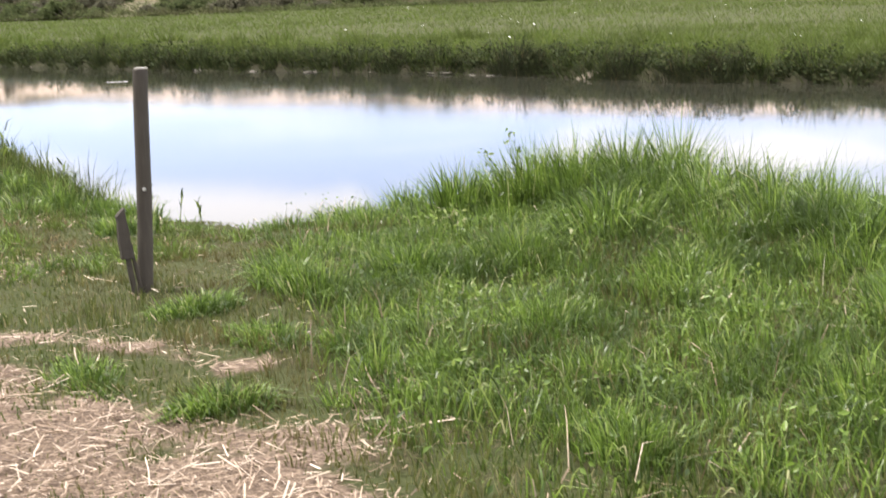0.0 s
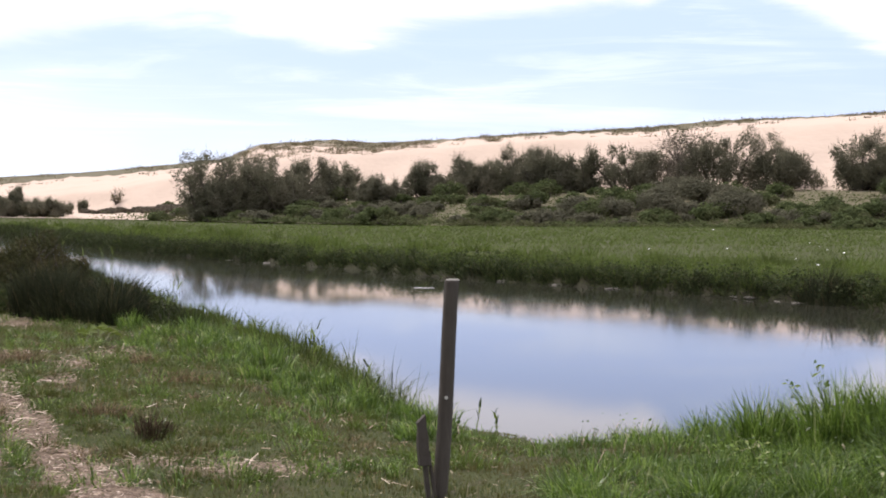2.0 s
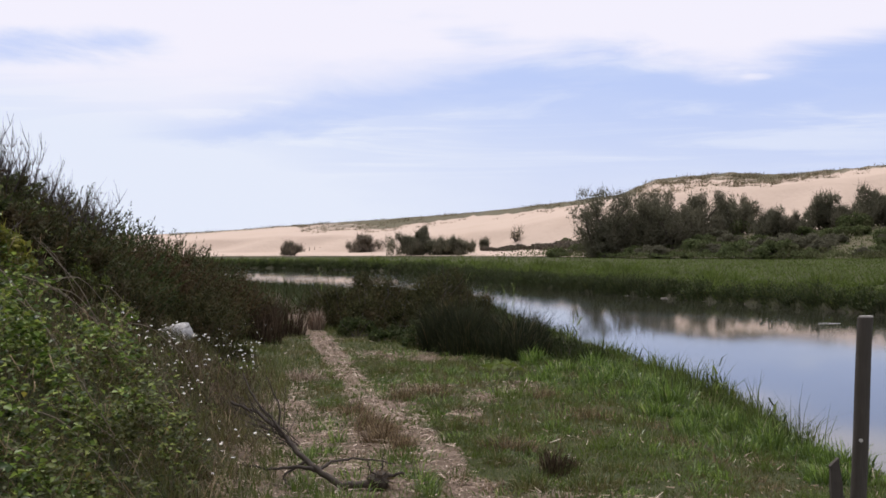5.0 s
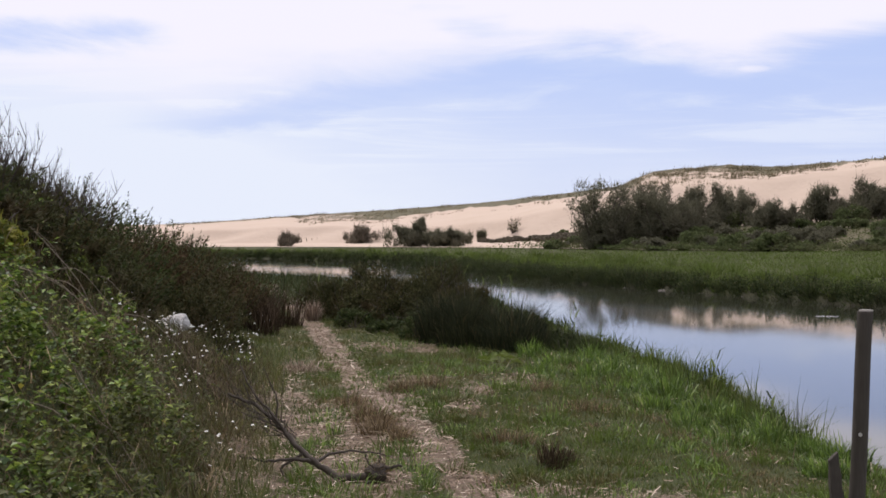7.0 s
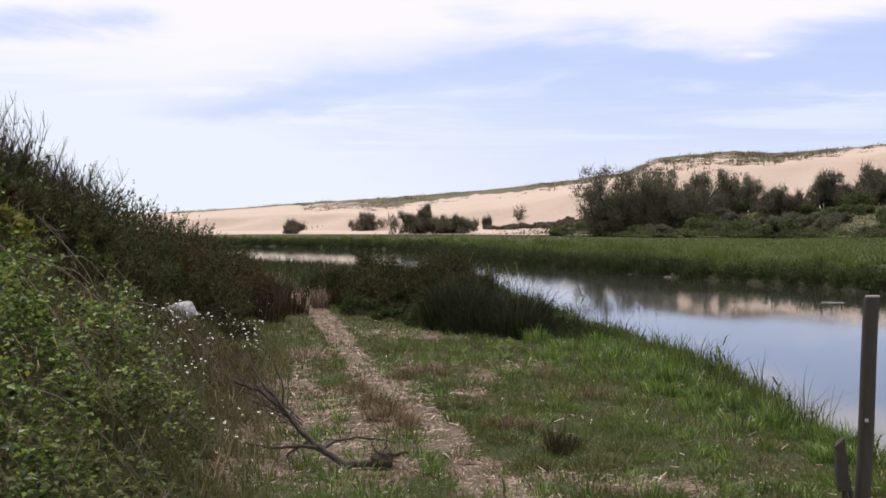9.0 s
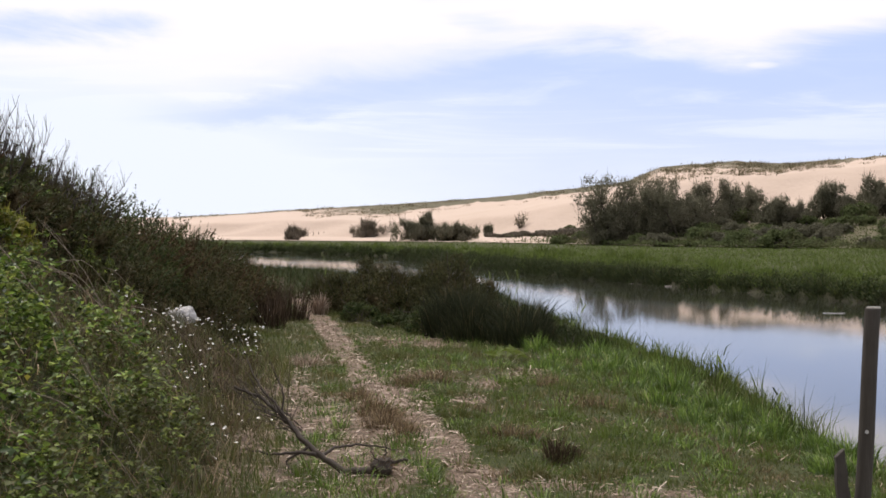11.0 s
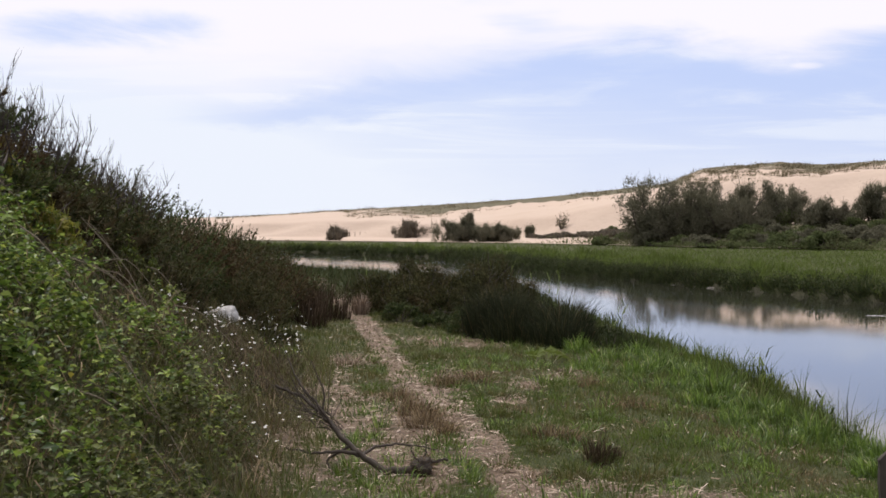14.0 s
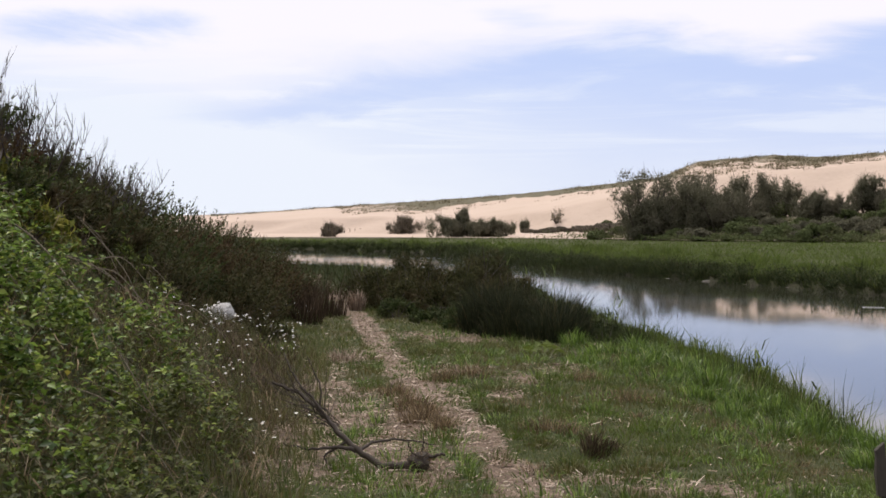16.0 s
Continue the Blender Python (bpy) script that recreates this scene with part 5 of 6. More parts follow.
def dead_branch():
    """A fallen dead branch with its root ball and forked limbs."""
    rng = np.random.default_rng(9)
    ox, oy = -0.14, 9.38
    top = thing("dead_branch", (ox, oy, float(ground_z(ox, oy))), "dark dead branch with root stump lying by the path", "branch")

    def line(pts, r0, r1, name, sides=7, label="", under=None):
        pts = np.array(pts, float)
        t = np.linspace(0, len(pts) - 1, 5 * (len(pts) - 1) + 1)
        fine = np.stack([np.interp(t, np.arange(len(pts)), pts[:, k]) for k in range(3)], 1)
        fine[1:-1] = (fine[:-2] + fine[1:-1] * 2 + fine[2:]) / 4
        fine += rng.normal(0, 0.005, fine.shape)
        r0, r1 = r0 * 1.25, r1 * 1.25
        return mesh_object(name, *tube(fine, np.linspace(r0, r1, len(fine)), sides), M_DEADWOOD, under or top, label)

    main = line([(0.0, 0, 0.04), (-0.14, 0, 0.025), (-0.26, 0.02, 0.03), (-0.42, 0.1, 0.12), (-0.58, 0.2, 0.25), (-0.68, 0.3, 0.36), (-0.85, 0.45, 0.47), (-1.05, 0.5, 0.54)], 0.024, 0.008, "main_limb")
    line([(-0.42, 0.1, 0.12), (-0.55, 0.1, 0.14), (-0.72, 0.05, 0.14), (-0.92, 0.05, 0.17)], 0.013, 0.004, "side_limb", under=main)
    line([(-0.42, 0.1, 0.12), (-0.3, 0.22, 0.17), (-0.1, 0.3, 0.16), (0.1, 0.32, 0.12)], 0.01, 0.003, "side_limb", under=main)
    line([(-0.58, 0.2, 0.25), (-0.72, 0.28, 0.42), (-0.88, 0.4, 0.6), (-0.96, 0.5, 0.74)], 0.009, 0.003, "side_limb", under=main)
    line([(-0.68, 0.3, 0.36), (-0.7, 0.35, 0.55), (-0.78, 0.4, 0.72)], 0.007, 0.002, "side_limb", under=main)
    line([(-0.5, 0.15, 0.18), (-0.66, 0.1, 0.08), (-0.6, 0.05, 0.03)], 0.009, 0.003, "side_limb", under=main)
    line([(0.02, 0, 0.08), (0.08, 0.0, 0.1), (0.16, -0.01, 0.11)], 0.012, 0.007, "root")
    line([(0.0, 0.02, 0.1), (0.03, 0.03, 0.18), (0.02, 0.05, 0.24)], 0.007, 0.002, "root")
    line([(0.0, -0.02, 0.06), (-0.06, -0.05, 0.15), (-0.08, -0.06, 0.2)], 0.006, 0.002, "root")
    spray = []
    for k in range(46):
        t = rng.uniform(0.3, 1)
        s = (-0.35 - 0.6 * t + rng.normal(0, 0.04), 0.08 + 0.4 * t, 0.1 + 0.42 * t)
        q, r = limb(s, (-0.55 + rng.normal(0, 0.45), 0.3 + rng.normal(0, 0.3), 0.6 + rng.normal(0, 0.3)), rng.uniform(0.12, 0.42), 0.0035, rng, 0.16, 5)
        spray.append(tube(q, r, 4))
    tagged(mesh_object("twig_spray", *join(*spray), M_DEADWOOD, top), kind="stuff")
    bm = bmesh.new()
    bmesh.ops.create_icosphere(bm, subdivisions=3, radius=0.075)
    for q in bm.verts:
        q.co *= 1 + 0.35 * noise.noise(q.co * 22) + 0.2 * noise.noise(q.co * 60)
        q.co = Vector((q.co.x * 1.05, q.co.y * 0.9, q.co.z * 0.95 + 0.055))
    ball = part("root_ball", bm, M_DEADWOOD, top, "rough dark root ball")
    rp = rng.normal(0, 1, (240, 3))
    rp /= np.linalg.norm(rp, axis=1)[:, None]
    mesh_object("root_hairs", *needles(rp * 0.06 + np.array([0, 0, 0.06]), rp, rng.uniform(0.03, 0.09, 240), np.full(240, 0.004), rng), M_DEADTUFT, ball)


dead_branch()


def boulder(name, x, y, z, size, mat, label, seed, category="stone", group=""):
    bm = bmesh.new()
    bmesh.ops.create_icosphere(bm, subdivisions=3, radius=1)
    for q in bm.verts:
        n = q.co.copy()
        k = 1 + 0.25 * noise.noise(n * 1.4 + Vector((seed, 0, 0))) + 0.1 * noise.noise(n * 4 + Vector((0, seed, 0)))
        k *= 1 + 0.3 * noise.noise(n * 2.3 + Vector((seed, seed, 1)))
        q.co = Vector((n.x * k * size[0], n.y * k * size[1], max(-0.7, min(0.7, n.z * k)) * size[2]))
    ob = part(name, bm, mat)
    ob.location = (x, y, z)
    return tagged(ob, label, category, group)


bx, by = -2.57, 16.2
ob = boulder("white_stone", bx, by, float(ground_z(bx, by)) + 0.14, (0.2, 0.13, 0.13), M_BLOCK, "pale whitish block lying among the gorse", 3.0)
ob.rotation_euler = (0.1, -0.25, 0.3)


# ---- rush thicket between the path and the river ----
def rush_clump(x, y, width, height, seed, mat=None, label="dense dark green rush clump with fine spiky tops", count=2600):
    rng = np.random.default_rng(seed)
    a = rng.uniform(0, 6.28, count)
    r = np.sqrt(rng.uniform(0, 1, count)) * width / 2
    px, py = x + np.cos(a) * r, y + np.sin(a) * r
    p = np.stack([px, py, ground_z(px, py) - 0.03], 1)
    h = height * (1 - 0.45 * (r / width * 2) ** 2) * rng.uniform(0.25, 1.25, count) * (1 + 0.3 * np.sin(a * 5 + seed) * np.sin(r * 9))
    v, f = blades(p, h, rng.uniform(0.006, 0.013, count), 0.5, a + rng.normal(0, 0.7, count), rng)
    ob = mesh_object("rush_clump", v - np.array([x, y, 0]), f, mat or M_RUSH)
    ob.location = (x, y, 0)
    return tagged(ob, label, "rushes", "rush clumps")


def thicket_bush(x, y, width, height, seed, mat=M_GORSE, leaf=0.055, spiny=True):
    """A leafy tangled bush beside the path, with twigs showing at the rim."""
    rng = np.random.default_rng(seed)
    top = thing("thicket_bush", (x, y, float(ground_z(x, y)) - 0.03), "dark tangled leafy bush beside the path", "bush", "thicket by the river")
    clumps, wood = [], []
    for k in range(16):
        a, u = rng.uniform(0, 6.28), math.sqrt(rng.uniform(0, 1))
        clumps.append((math.cos(a) * u * width * 0.42, math.sin(a) * u * width * 0.42, height * (0.72 - 0.42 * u * u) * rng.uniform(0.5, 1.05), height * rng.uniform(0.16, 0.28)))
        if k < 10:
            pts, rad = limb((0, 0, 0), clumps[-1][:3], height * rng.uniform(0.8, 1.15), 0.012, rng, 0.15)
            wood.append(tube(pts, rad, 4))
    mesh_object("woody_base", *join(*wood), M_TWIG, top)
    n = int(2100 * width * height) + 750
    i = rng.integers(0, len(clumps), n)
    cl = np.array(clumps)
    dd = rng.normal(size=(n, 3))
    dd /= np.linalg.norm(dd, axis=1)[:, None]
    p = cl[i, :3] + dd * (cl[i, 3] * rng.uniform(0.2, 1, n) ** 0.5)[:, None]
    p[:, 2] = np.maximum(p[:, 2], 0.03)
    v1, f1 = leaves(p, rng.uniform(0.6, 1.3, n) * leaf, rng, 0.35, 0.5, dd)
    m = n // 3 if spiny else n // 40
    q = p[rng.integers(0, n, m)]
    nd = rng.normal(0, 0.4, (m, 3)) + np.array([0, 0, 1.0])
    nd /= np.linalg.norm(nd, axis=1)[:, None]
    mesh_object("foliage", *join((v1, f1), needles(q, nd, rng.uniform(0.06, 0.2, m), np.full(m, 0.014), rng)), mat, top)


for i, (y, into, w, h) in enumerate([(16.6, 0.05, 0.5, 0.3), (17.0, 0.45, 0.6, 0.34), (15.8, 0.3, 0.45, 0.24), (14.4, 1.15, 0.6, 0.3), (13.2, 1.2, 0.7, 0.3), (18.0, 0.15, 0.5, 0.32), (12.2, 1.4, 0.8, 0.26), (11.2, 1.2, 0.6, 0.28)]):
    thicket_bush(float(np.interp(y, FOOT_Y, FOOT_X)) - into, y, w, h, 450 + i, M_GORSE if i % 2 else M_BRAMBLE, 0.04, i % 2 == 1)

for i, (y, into, w, h) in enumerate([(9.5, 1.5, 0.6, 0.4), (10.0, 1.65, 0.55, 0.36), (9.8, 1.85, 0.5, 0.4), (10.5, 1.5, 0.4, 0.28)]):
    thicket_bush(float(np.interp(y, FOOT_Y, FOOT_X)) - into, y, w, h, 470 + i, M_YELLOWLEAF, 0.055, False)


def gnarled_trunk(y, into):
    x = float(np.interp(y, FOOT_Y, FOOT_X)) - into
    rng = np.random.default_rng(14)
    top = thing("gnarled_trunk", (x, y, float(ground_z(x, y))), "grey gnarled leaning trunk on the slope", "trunk")
    pts, rad = limb((0, 0, -0.1), (0.1, 0, 1), 0.65, 0.05, rng, 0.12, 9)
    mesh_object("trunk", *tube(pts, np.maximum(rad, 0.025), 9), M_TWIG, top)
    for k in range(5):
        q, r = limb(pts[4 + k], (rng.normal(0.3, 0.6), rng.normal(0, 0.6), 0.7), 0.3, 0.015, rng, 0.2, 6)
        mesh_object("limb", *tube(q, r, 6), M_TWIG, top)


gnarled_trunk(9.3, 1.62)

trng = np.random.default_rng(88)
for i in range(26):  # rushes: a low ridge running down to the bank
    t = trng.uniform(0, 1)
    x, y = 0.5 + 1.35 * t + trng.normal(0, 0.12), 20.9 - 2.0 * t + trng.uniform(-0.4, 1.1)
    rush_clump(x, y, trng.uniform(0.35, 0.75), (0.84 - 0.18 * t) * trng.uniform(0.65, 1.1), 300 + i, M_RUSH, count=620)
for i, (x, y, w, h) in enumerate([(-0.6, 25.6, 1.2, 0.85), (-1.15, 26.9, 1.1, 1.0), (-0.3, 26.7, 1.3, 1.15), (0.5, 26.4, 1.2, 1.1), (-0.7, 28.4, 1.5, 1.25), (0.9, 28.0, 1.5, 1.2), (0.0, 24.6, 1.1, 0.75), (0.5, 24.2, 1.1, 0.85), (-1.5, 29.2, 1.2, 0.8), (1.3, 25.2, 1.1, 0.85)]):
    thicket_bush(x, y, w, h, 330 + i)
for i, (x, y, w, h) in enumerate([(-0.2, 23.0, 1.0, 0.4), (-0.75, 24.2, 0.9, 0.5), (0.25, 22.3, 0.8, 0.36), (0.4, 23.1, 0.9, 0.5), (-0.3, 22.5, 0.7, 0.26), (0.3, 21.4, 0.7, 0.3), (0.7, 20.2, 0.55, 0.22), (2.2, 18.9, 0.5, 0.24), (1.75, 20.6, 0.9, 0.6), (2.3, 19.9, 0.6, 0.4), (1.2, 22.0, 1.0, 0.7), (2.0, 22.0, 0.9, 0.5)]):
    thicket_bush(x, y, w, h, 350 + i, M_GORSEGREEN if i % 3 else M_BANKDARK, 0.05, False)
for i, (x, y, w, h) in enumerate([(1.6, 30.5, 1.4, 0.9), (0.6, 31.5, 1.4, 1.0), (2.1, 25.5, 1.0, 0.5), (2.35, 19.4, 0.5, 0.28), (2.7, 20.2, 0.6, 0.32), (2.5, 21.3, 0.7, 0.36)]):
    rush_clump(x, y, w, h, 370 + i, M_BANKDARK, "dull green sedge clump on the bank", 900)
rush_clump(-2.05, 24.6, 0.8, 0.9, 390, M_BROWNSTEM, "thin brown dead stems beside the path", 420)
rush_clump(-2.6, 26.0, 0.8, 0.8, 393, M_BROWNSTEM, "thin brown dead stems beside the path", 900)
rush_clump(-2.2, 22.6, 0.6, 0.6, 391, M_BROWNSTEM, "thin brown dead stems beside the path", 340)


pts = scatter(2600, -9, 2.6, 31, 58, lambda x, y: np.where(near_land(x, y)[0], 0.35 + 0.65 * (1 - step(near_land(x, y)[1], 0.5, 5.0)), 0))
n = len(pts)
v, f = tufts(pts, 16, RNG.uniform(0.2, 0.5, n), RNG.uniform(0.2, 0.55, n), RNG.uniform(0.03, 0.06, n), 0.7, simple=True)
tagged(mesh_object("distant_sedge", v, f, M_BANKDARK), "dull dark sedge covering the distant near bank", "sedge", kind="stuff")


def dry_weed(x, y):
    """A collapsed dead weed: pale bent stems over a dark tangle."""
    rng = np.random.default_rng(63)
    top = thing("dry_weed", (x, y, float(ground_z(x, y))), "collapsed dry weed with bleached bent stems", "dead weed")
    for k in range(16):
        a = rng.uniform(0, 6.28)
        pts, rad = limb((0.03 * math.cos(a), 0.03 * math.sin(a), 0), (math.cos(a), math.sin(a), rng.uniform(0.3, 1.4)), rng.uniform(0.14, 0.3), 0.0045, rng, 0.3, 5, -0.2)
        pts[:, 2] = np.maximum(pts[:, 2], 0.01)
        mesh_object("stem", *tube(pts, rad, 4), M_PALETWIG if k % 3 else M_TWIG, top)


dry_weed(0.87, 10.76)


def dock(x, y):
    """A rosette of broad leaves, each a part of its own."""
    rng = np.random.default_rng(61)
    top = thing("dock_plant", (x, y, float(ground_z(x, y))), "broad-leaved green dock plant on the turf", "plant")
    for k in range(18):
        a, r = k * 2.4, 0.04 + 0.2 * math.sqrt(k / 18)
        p = np.array([[math.cos(a) * r, math.sin(a) * r, 0.04 + 0.12 * (1 - k / 18)]])
        mesh_object("leaf", *leaves(p, np.array([rng.uniform(0.12, 0.2)]), rng, 0.5, 0.42), M_BRAMBLE, top)


dock(1.25, 17.2)

# ---- the far bank ----
def far_land(x, y):
    dn, df, wet = sides(x, y)
    return (~wet) & (df < dn), df


def far_meadow():
    out = []
    for n, r0, r1, h0, h1, w in [(80000, 18, 46, 0.1, 0.27, 0.012), (105000, 30, 100, 0.08, 0.25, 0.022), (50000, 60, 135, 0.08, 0.24, 0.05)]:
        x, y = wedge(n, -14, 50, r0, r1)
        ok, df = far_land(x, y)
        x, y, df = x[ok], y[ok], df[ok]
        p = np.stack([x, y, ground_z(x, y)], 1)
        k = 1 + 0.3 * wobble(x, y, 2.2, 1.0) + 0.25 * (1 - step(df, 0.5, 5))
        h = RNG.uniform(h0, h1, len(x)) * k * (0.65 + 0.35 * step(df, 0, 1.5))
        out.append(blades(p, h, RNG.uniform(0.6, 1.3, len(x)) * w * 1.25, 0.8, simple=True))
    return join(*out)


v, f = far_meadow()
tagged(mesh_object("far_meadow_grass", v, f, M_FAR), "lush green meadow grass across the river", "grass", kind="stuff")


def along_far_edge(n, lo, hi):
    """Points on the far side, between two distances from the water, evenly along the edge."""
    seg = FAR_EDGE[2:16]
    s = np.concatenate([[0], np.cumsum(np.hypot(*np.diff(seg, axis=0).T))])
    t = RNG.uniform(0, 1, n) ** 1.25 * s[-1]
    x, y = np.interp(t, s, seg[:, 0]), np.interp(t, s, seg[:, 1])
    k = np.clip(np.searchsorted(s, t) - 1, 0, len(seg) - 2)
    dx, dy = (seg[k + 1] - seg[k]).T
    ln = np.hypot(dx, dy)
    off = RNG.uniform(lo, hi, n)
    return x + dy / ln * off, y - dx / ln * off


def bank_clumps(n, lo, hi, hmin, hmax, lean, mat, name, label, width=0.03, count=34):
    x, y = along_far_edge(n, lo, hi)
    ok, df = far_land(x, y)
    x, y = x[ok], y[ok]
    pts = np.stack([x, y, 0 * x], 1)
    far = np.clip(np.hypot(x, y) / 30, 0.8, 2.6)
    k = 1 + 0.45 * wobble(x, y, 1.1, 3.0)
    v, f = tufts(pts, count, RNG.uniform(0.15, 0.4, len(x)), RNG.uniform(hmin, hmax, len(x)) * k, width * far * 1.2, lean, simple=True)
    tagged(mesh_object(name, v, f, mat), label, "grass", kind="stuff")


# shadow at the far waterline is coloured in with dark sedge
bank_clumps(1700, 0.0, 0.35, 0.14, 0.34, 1.2, M_BANKDARK, "overhanging_sedge", "sedge hanging over the far bank's edge, coloured dark as its shade")
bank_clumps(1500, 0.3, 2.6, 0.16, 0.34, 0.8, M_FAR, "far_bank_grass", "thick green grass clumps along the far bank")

# lowest fringe takes the dark rush colour to stand for shade at the water
bank_clumps(1500, 0.0, 0.22, 0.1, 0.26, 1.6, M_RUSH, "shade_dark_sedge", "trailing sedge at the far waterline, coloured dark as bank shade", 0.02, 34)


def bank_herbs(n, lo, hi, hmin, hmax, mat, name, label, seed):
    """Rounded leafy lumps of herbage along the top of the far bank."""
    rng = np.random.default_rng(seed)
    x, y = along_far_edge(n, lo, hi)
    ok, df = far_land(x, y)
    x, y = x[ok], y[ok]
    k = 64
    i = np.repeat(np.arange(len(x)), k)
    r = rng.uniform(0.14, 0.42, len(x))[i]
    h = rng.uniform(hmin, hmax, len(x))[i]
    d = rng.normal(size=(len(i), 3))
    d /= np.linalg.norm(d, axis=1)[:, None]
    u = rng.uniform(0.3, 1, len(i)) ** 0.4
    px, py = x[i] + d[:, 0] * r * u, y[i] + d[:, 1] * r * u
    p = np.stack([px, py, ground_z(x[i], y[i]) + np.abs(d[:, 2]) * h * u], 1)
    tagged(mesh_object(name, *leaves(p, rng.uniform(0.04, 0.095, len(i)), rng, 0.3, 0.55, d * np.array([1, 1, 0.6]) + np.array([0, 0, 0.5])), mat), label, "herbage", kind="stuff")


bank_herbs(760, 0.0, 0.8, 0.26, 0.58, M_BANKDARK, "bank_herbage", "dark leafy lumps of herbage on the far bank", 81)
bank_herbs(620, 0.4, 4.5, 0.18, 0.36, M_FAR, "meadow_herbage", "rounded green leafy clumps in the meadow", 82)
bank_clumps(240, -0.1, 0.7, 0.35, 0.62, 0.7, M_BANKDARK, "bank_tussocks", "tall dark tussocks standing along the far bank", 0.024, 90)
bank_clumps(420, 0.5, 9.0, 0.32, 0.6, 0.7, M_FAR, "meadow_tussocks", "rough grass tussocks in the meadow", 0.03, 60)

srng = np.random.default_rng(21)
for head, dist, w in [(20.4, 37.6, 0.4), (25.0, 34.0, 0.55), (29.7, 31.2, 0.3), (30.2, 31.2, 0.35), (31.4, 30.6, 0.4), (32.3, 30.2, 0.4), (9.4, 49.8, 0.5), (10.2, 48.6, 0.5), (10.9, 47.6, 0.6), (12.4, 45.0, 0.5), (14.0, 42.6, 0.5), (22.6, 35.6, 0.4), (27.2, 32.6, 0.4)]:
    # pull each stone to the water's edge along its own sight line
    d = np.linspace(dist - 8, dist + 8, 160)
    a = radians(head)
    ok, df = far_land(d * math.sin(a), d * math.cos(a))
    k = int(np.argmax(ok))
    x, y = d[k] * math.sin(a), d[k] * math.cos(a)
    boulder("bank_stone", x, y, WATER_Z + srng.uniform(-0.02, 0.03), (w * srng.uniform(0.3, 0.75), 0.16, srng.uniform(0.02, 0.04)), M_STONE, "pale flat stone at the water's edge", float(srng.uniform(0, 50)), group="bank stones")


for i, (head, w, h) in enumerate([(32.9, 1.0, 0.75), (33.6, 0.7, 0.5), (19.2, 0.7, 0.36), (37.4, 0.9, 0.5), (39.8, 1.2, 0.45), (28.0, 0.7, 0.4), (41.5, 1.0, 0.5)]):
    d = np.linspace(20, 60, 400)
    ok, df = far_land(d * math.sin(radians(head)), d * math.cos(radians(head)))
    x, y = polar(head, float(d[int(np.argmax(ok))]) + 0.15)
    rush_clump(x, y, w, h, 420 + i, M_RUSH, "dark rush clump overhanging the far water's edge", 700)


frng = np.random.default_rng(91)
for k in range(34):  # upper reach: dark rush colours put the bank's shade into the growth
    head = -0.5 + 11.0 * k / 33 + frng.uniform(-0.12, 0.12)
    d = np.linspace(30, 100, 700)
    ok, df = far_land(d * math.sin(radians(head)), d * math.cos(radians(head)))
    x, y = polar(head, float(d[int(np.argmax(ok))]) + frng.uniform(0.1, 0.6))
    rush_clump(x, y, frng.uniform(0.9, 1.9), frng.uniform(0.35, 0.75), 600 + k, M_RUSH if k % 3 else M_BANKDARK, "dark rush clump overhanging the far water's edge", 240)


x, y = polar(35.9, 28.75)
ob = boulder("bank_slump", x, y, WATER_Z + 0.02, (0.26, 0.16, 0.1), M_SAWDUST, "bare pale sandy slump in the far bank", 31.0, "bank")
ob.rotation_euler = (0.2, -0.35, -0.5)


def ripple(head, dist, length):
    x, y = polar(head, dist)
    n = 14
    t = np.linspace(-0.5, 0.5, n)
    w = 0.006 * np.sqrt(np.clip(1 - (2 * t) ** 2, 0.02, 1))
    u = np.array([math.cos(radians(head)), -math.sin(radians(head))])
    q = np.array([math.sin(radians(head)), math.cos(radians(head))])
    c = np.array([x, y]) + t[:, None] * length * u
    v = np.concatenate([np.c_[c - q * w[:, None], np.full(n, WATER_Z + 0.006)], np.c_[c, np.full(n, WATER_Z + 0.012)], np.c_[c + q * w[:, None], np.full(n, WATER_Z + 0.006)]])
    f = [(r * n + i, r * n + i + 1, (r + 1) * n + i + 1, (r + 1) * n + i) for r in range(2) for i in range(n - 1)]
    tagged(mesh_object("floating_foam", v, f, M_CHALK), "thin white line of foam on the water", "foam")


ripple(17.1, 34.0, 0.5)

# white flowers dotted through the meadow
x, y = wedge(40, 24, 48, 28, 75)
ok, _ = far_land(x, y)
p = np.stack([x[ok], y[ok], ground_z(x[ok], y[ok]) + 0.45], 1)
tagged(mesh_object("meadow_flowers", *leaves(p, RNG.uniform(0.05, 0.1, len(p)), flat=0.6, aspect=0.8), M_PETAL), "scattered small white flowers in the meadow", "flowers", kind="stuff")


# ---- trees and scrub at the dune's foot ----
def crown_points(rng, n, clumps, spread):
    i = rng.integers(0, len(clumps), n)
    d = rng.normal(size=(n, 3))
    d /= np.linalg.norm(d, axis=1)[:, None]
    r = rng.uniform(0.15, 1, n) ** 0.45
    return clumps[i, :3] + d * (r * clumps[i, 3])[:, None] * np.array([1, 1, spread]), d


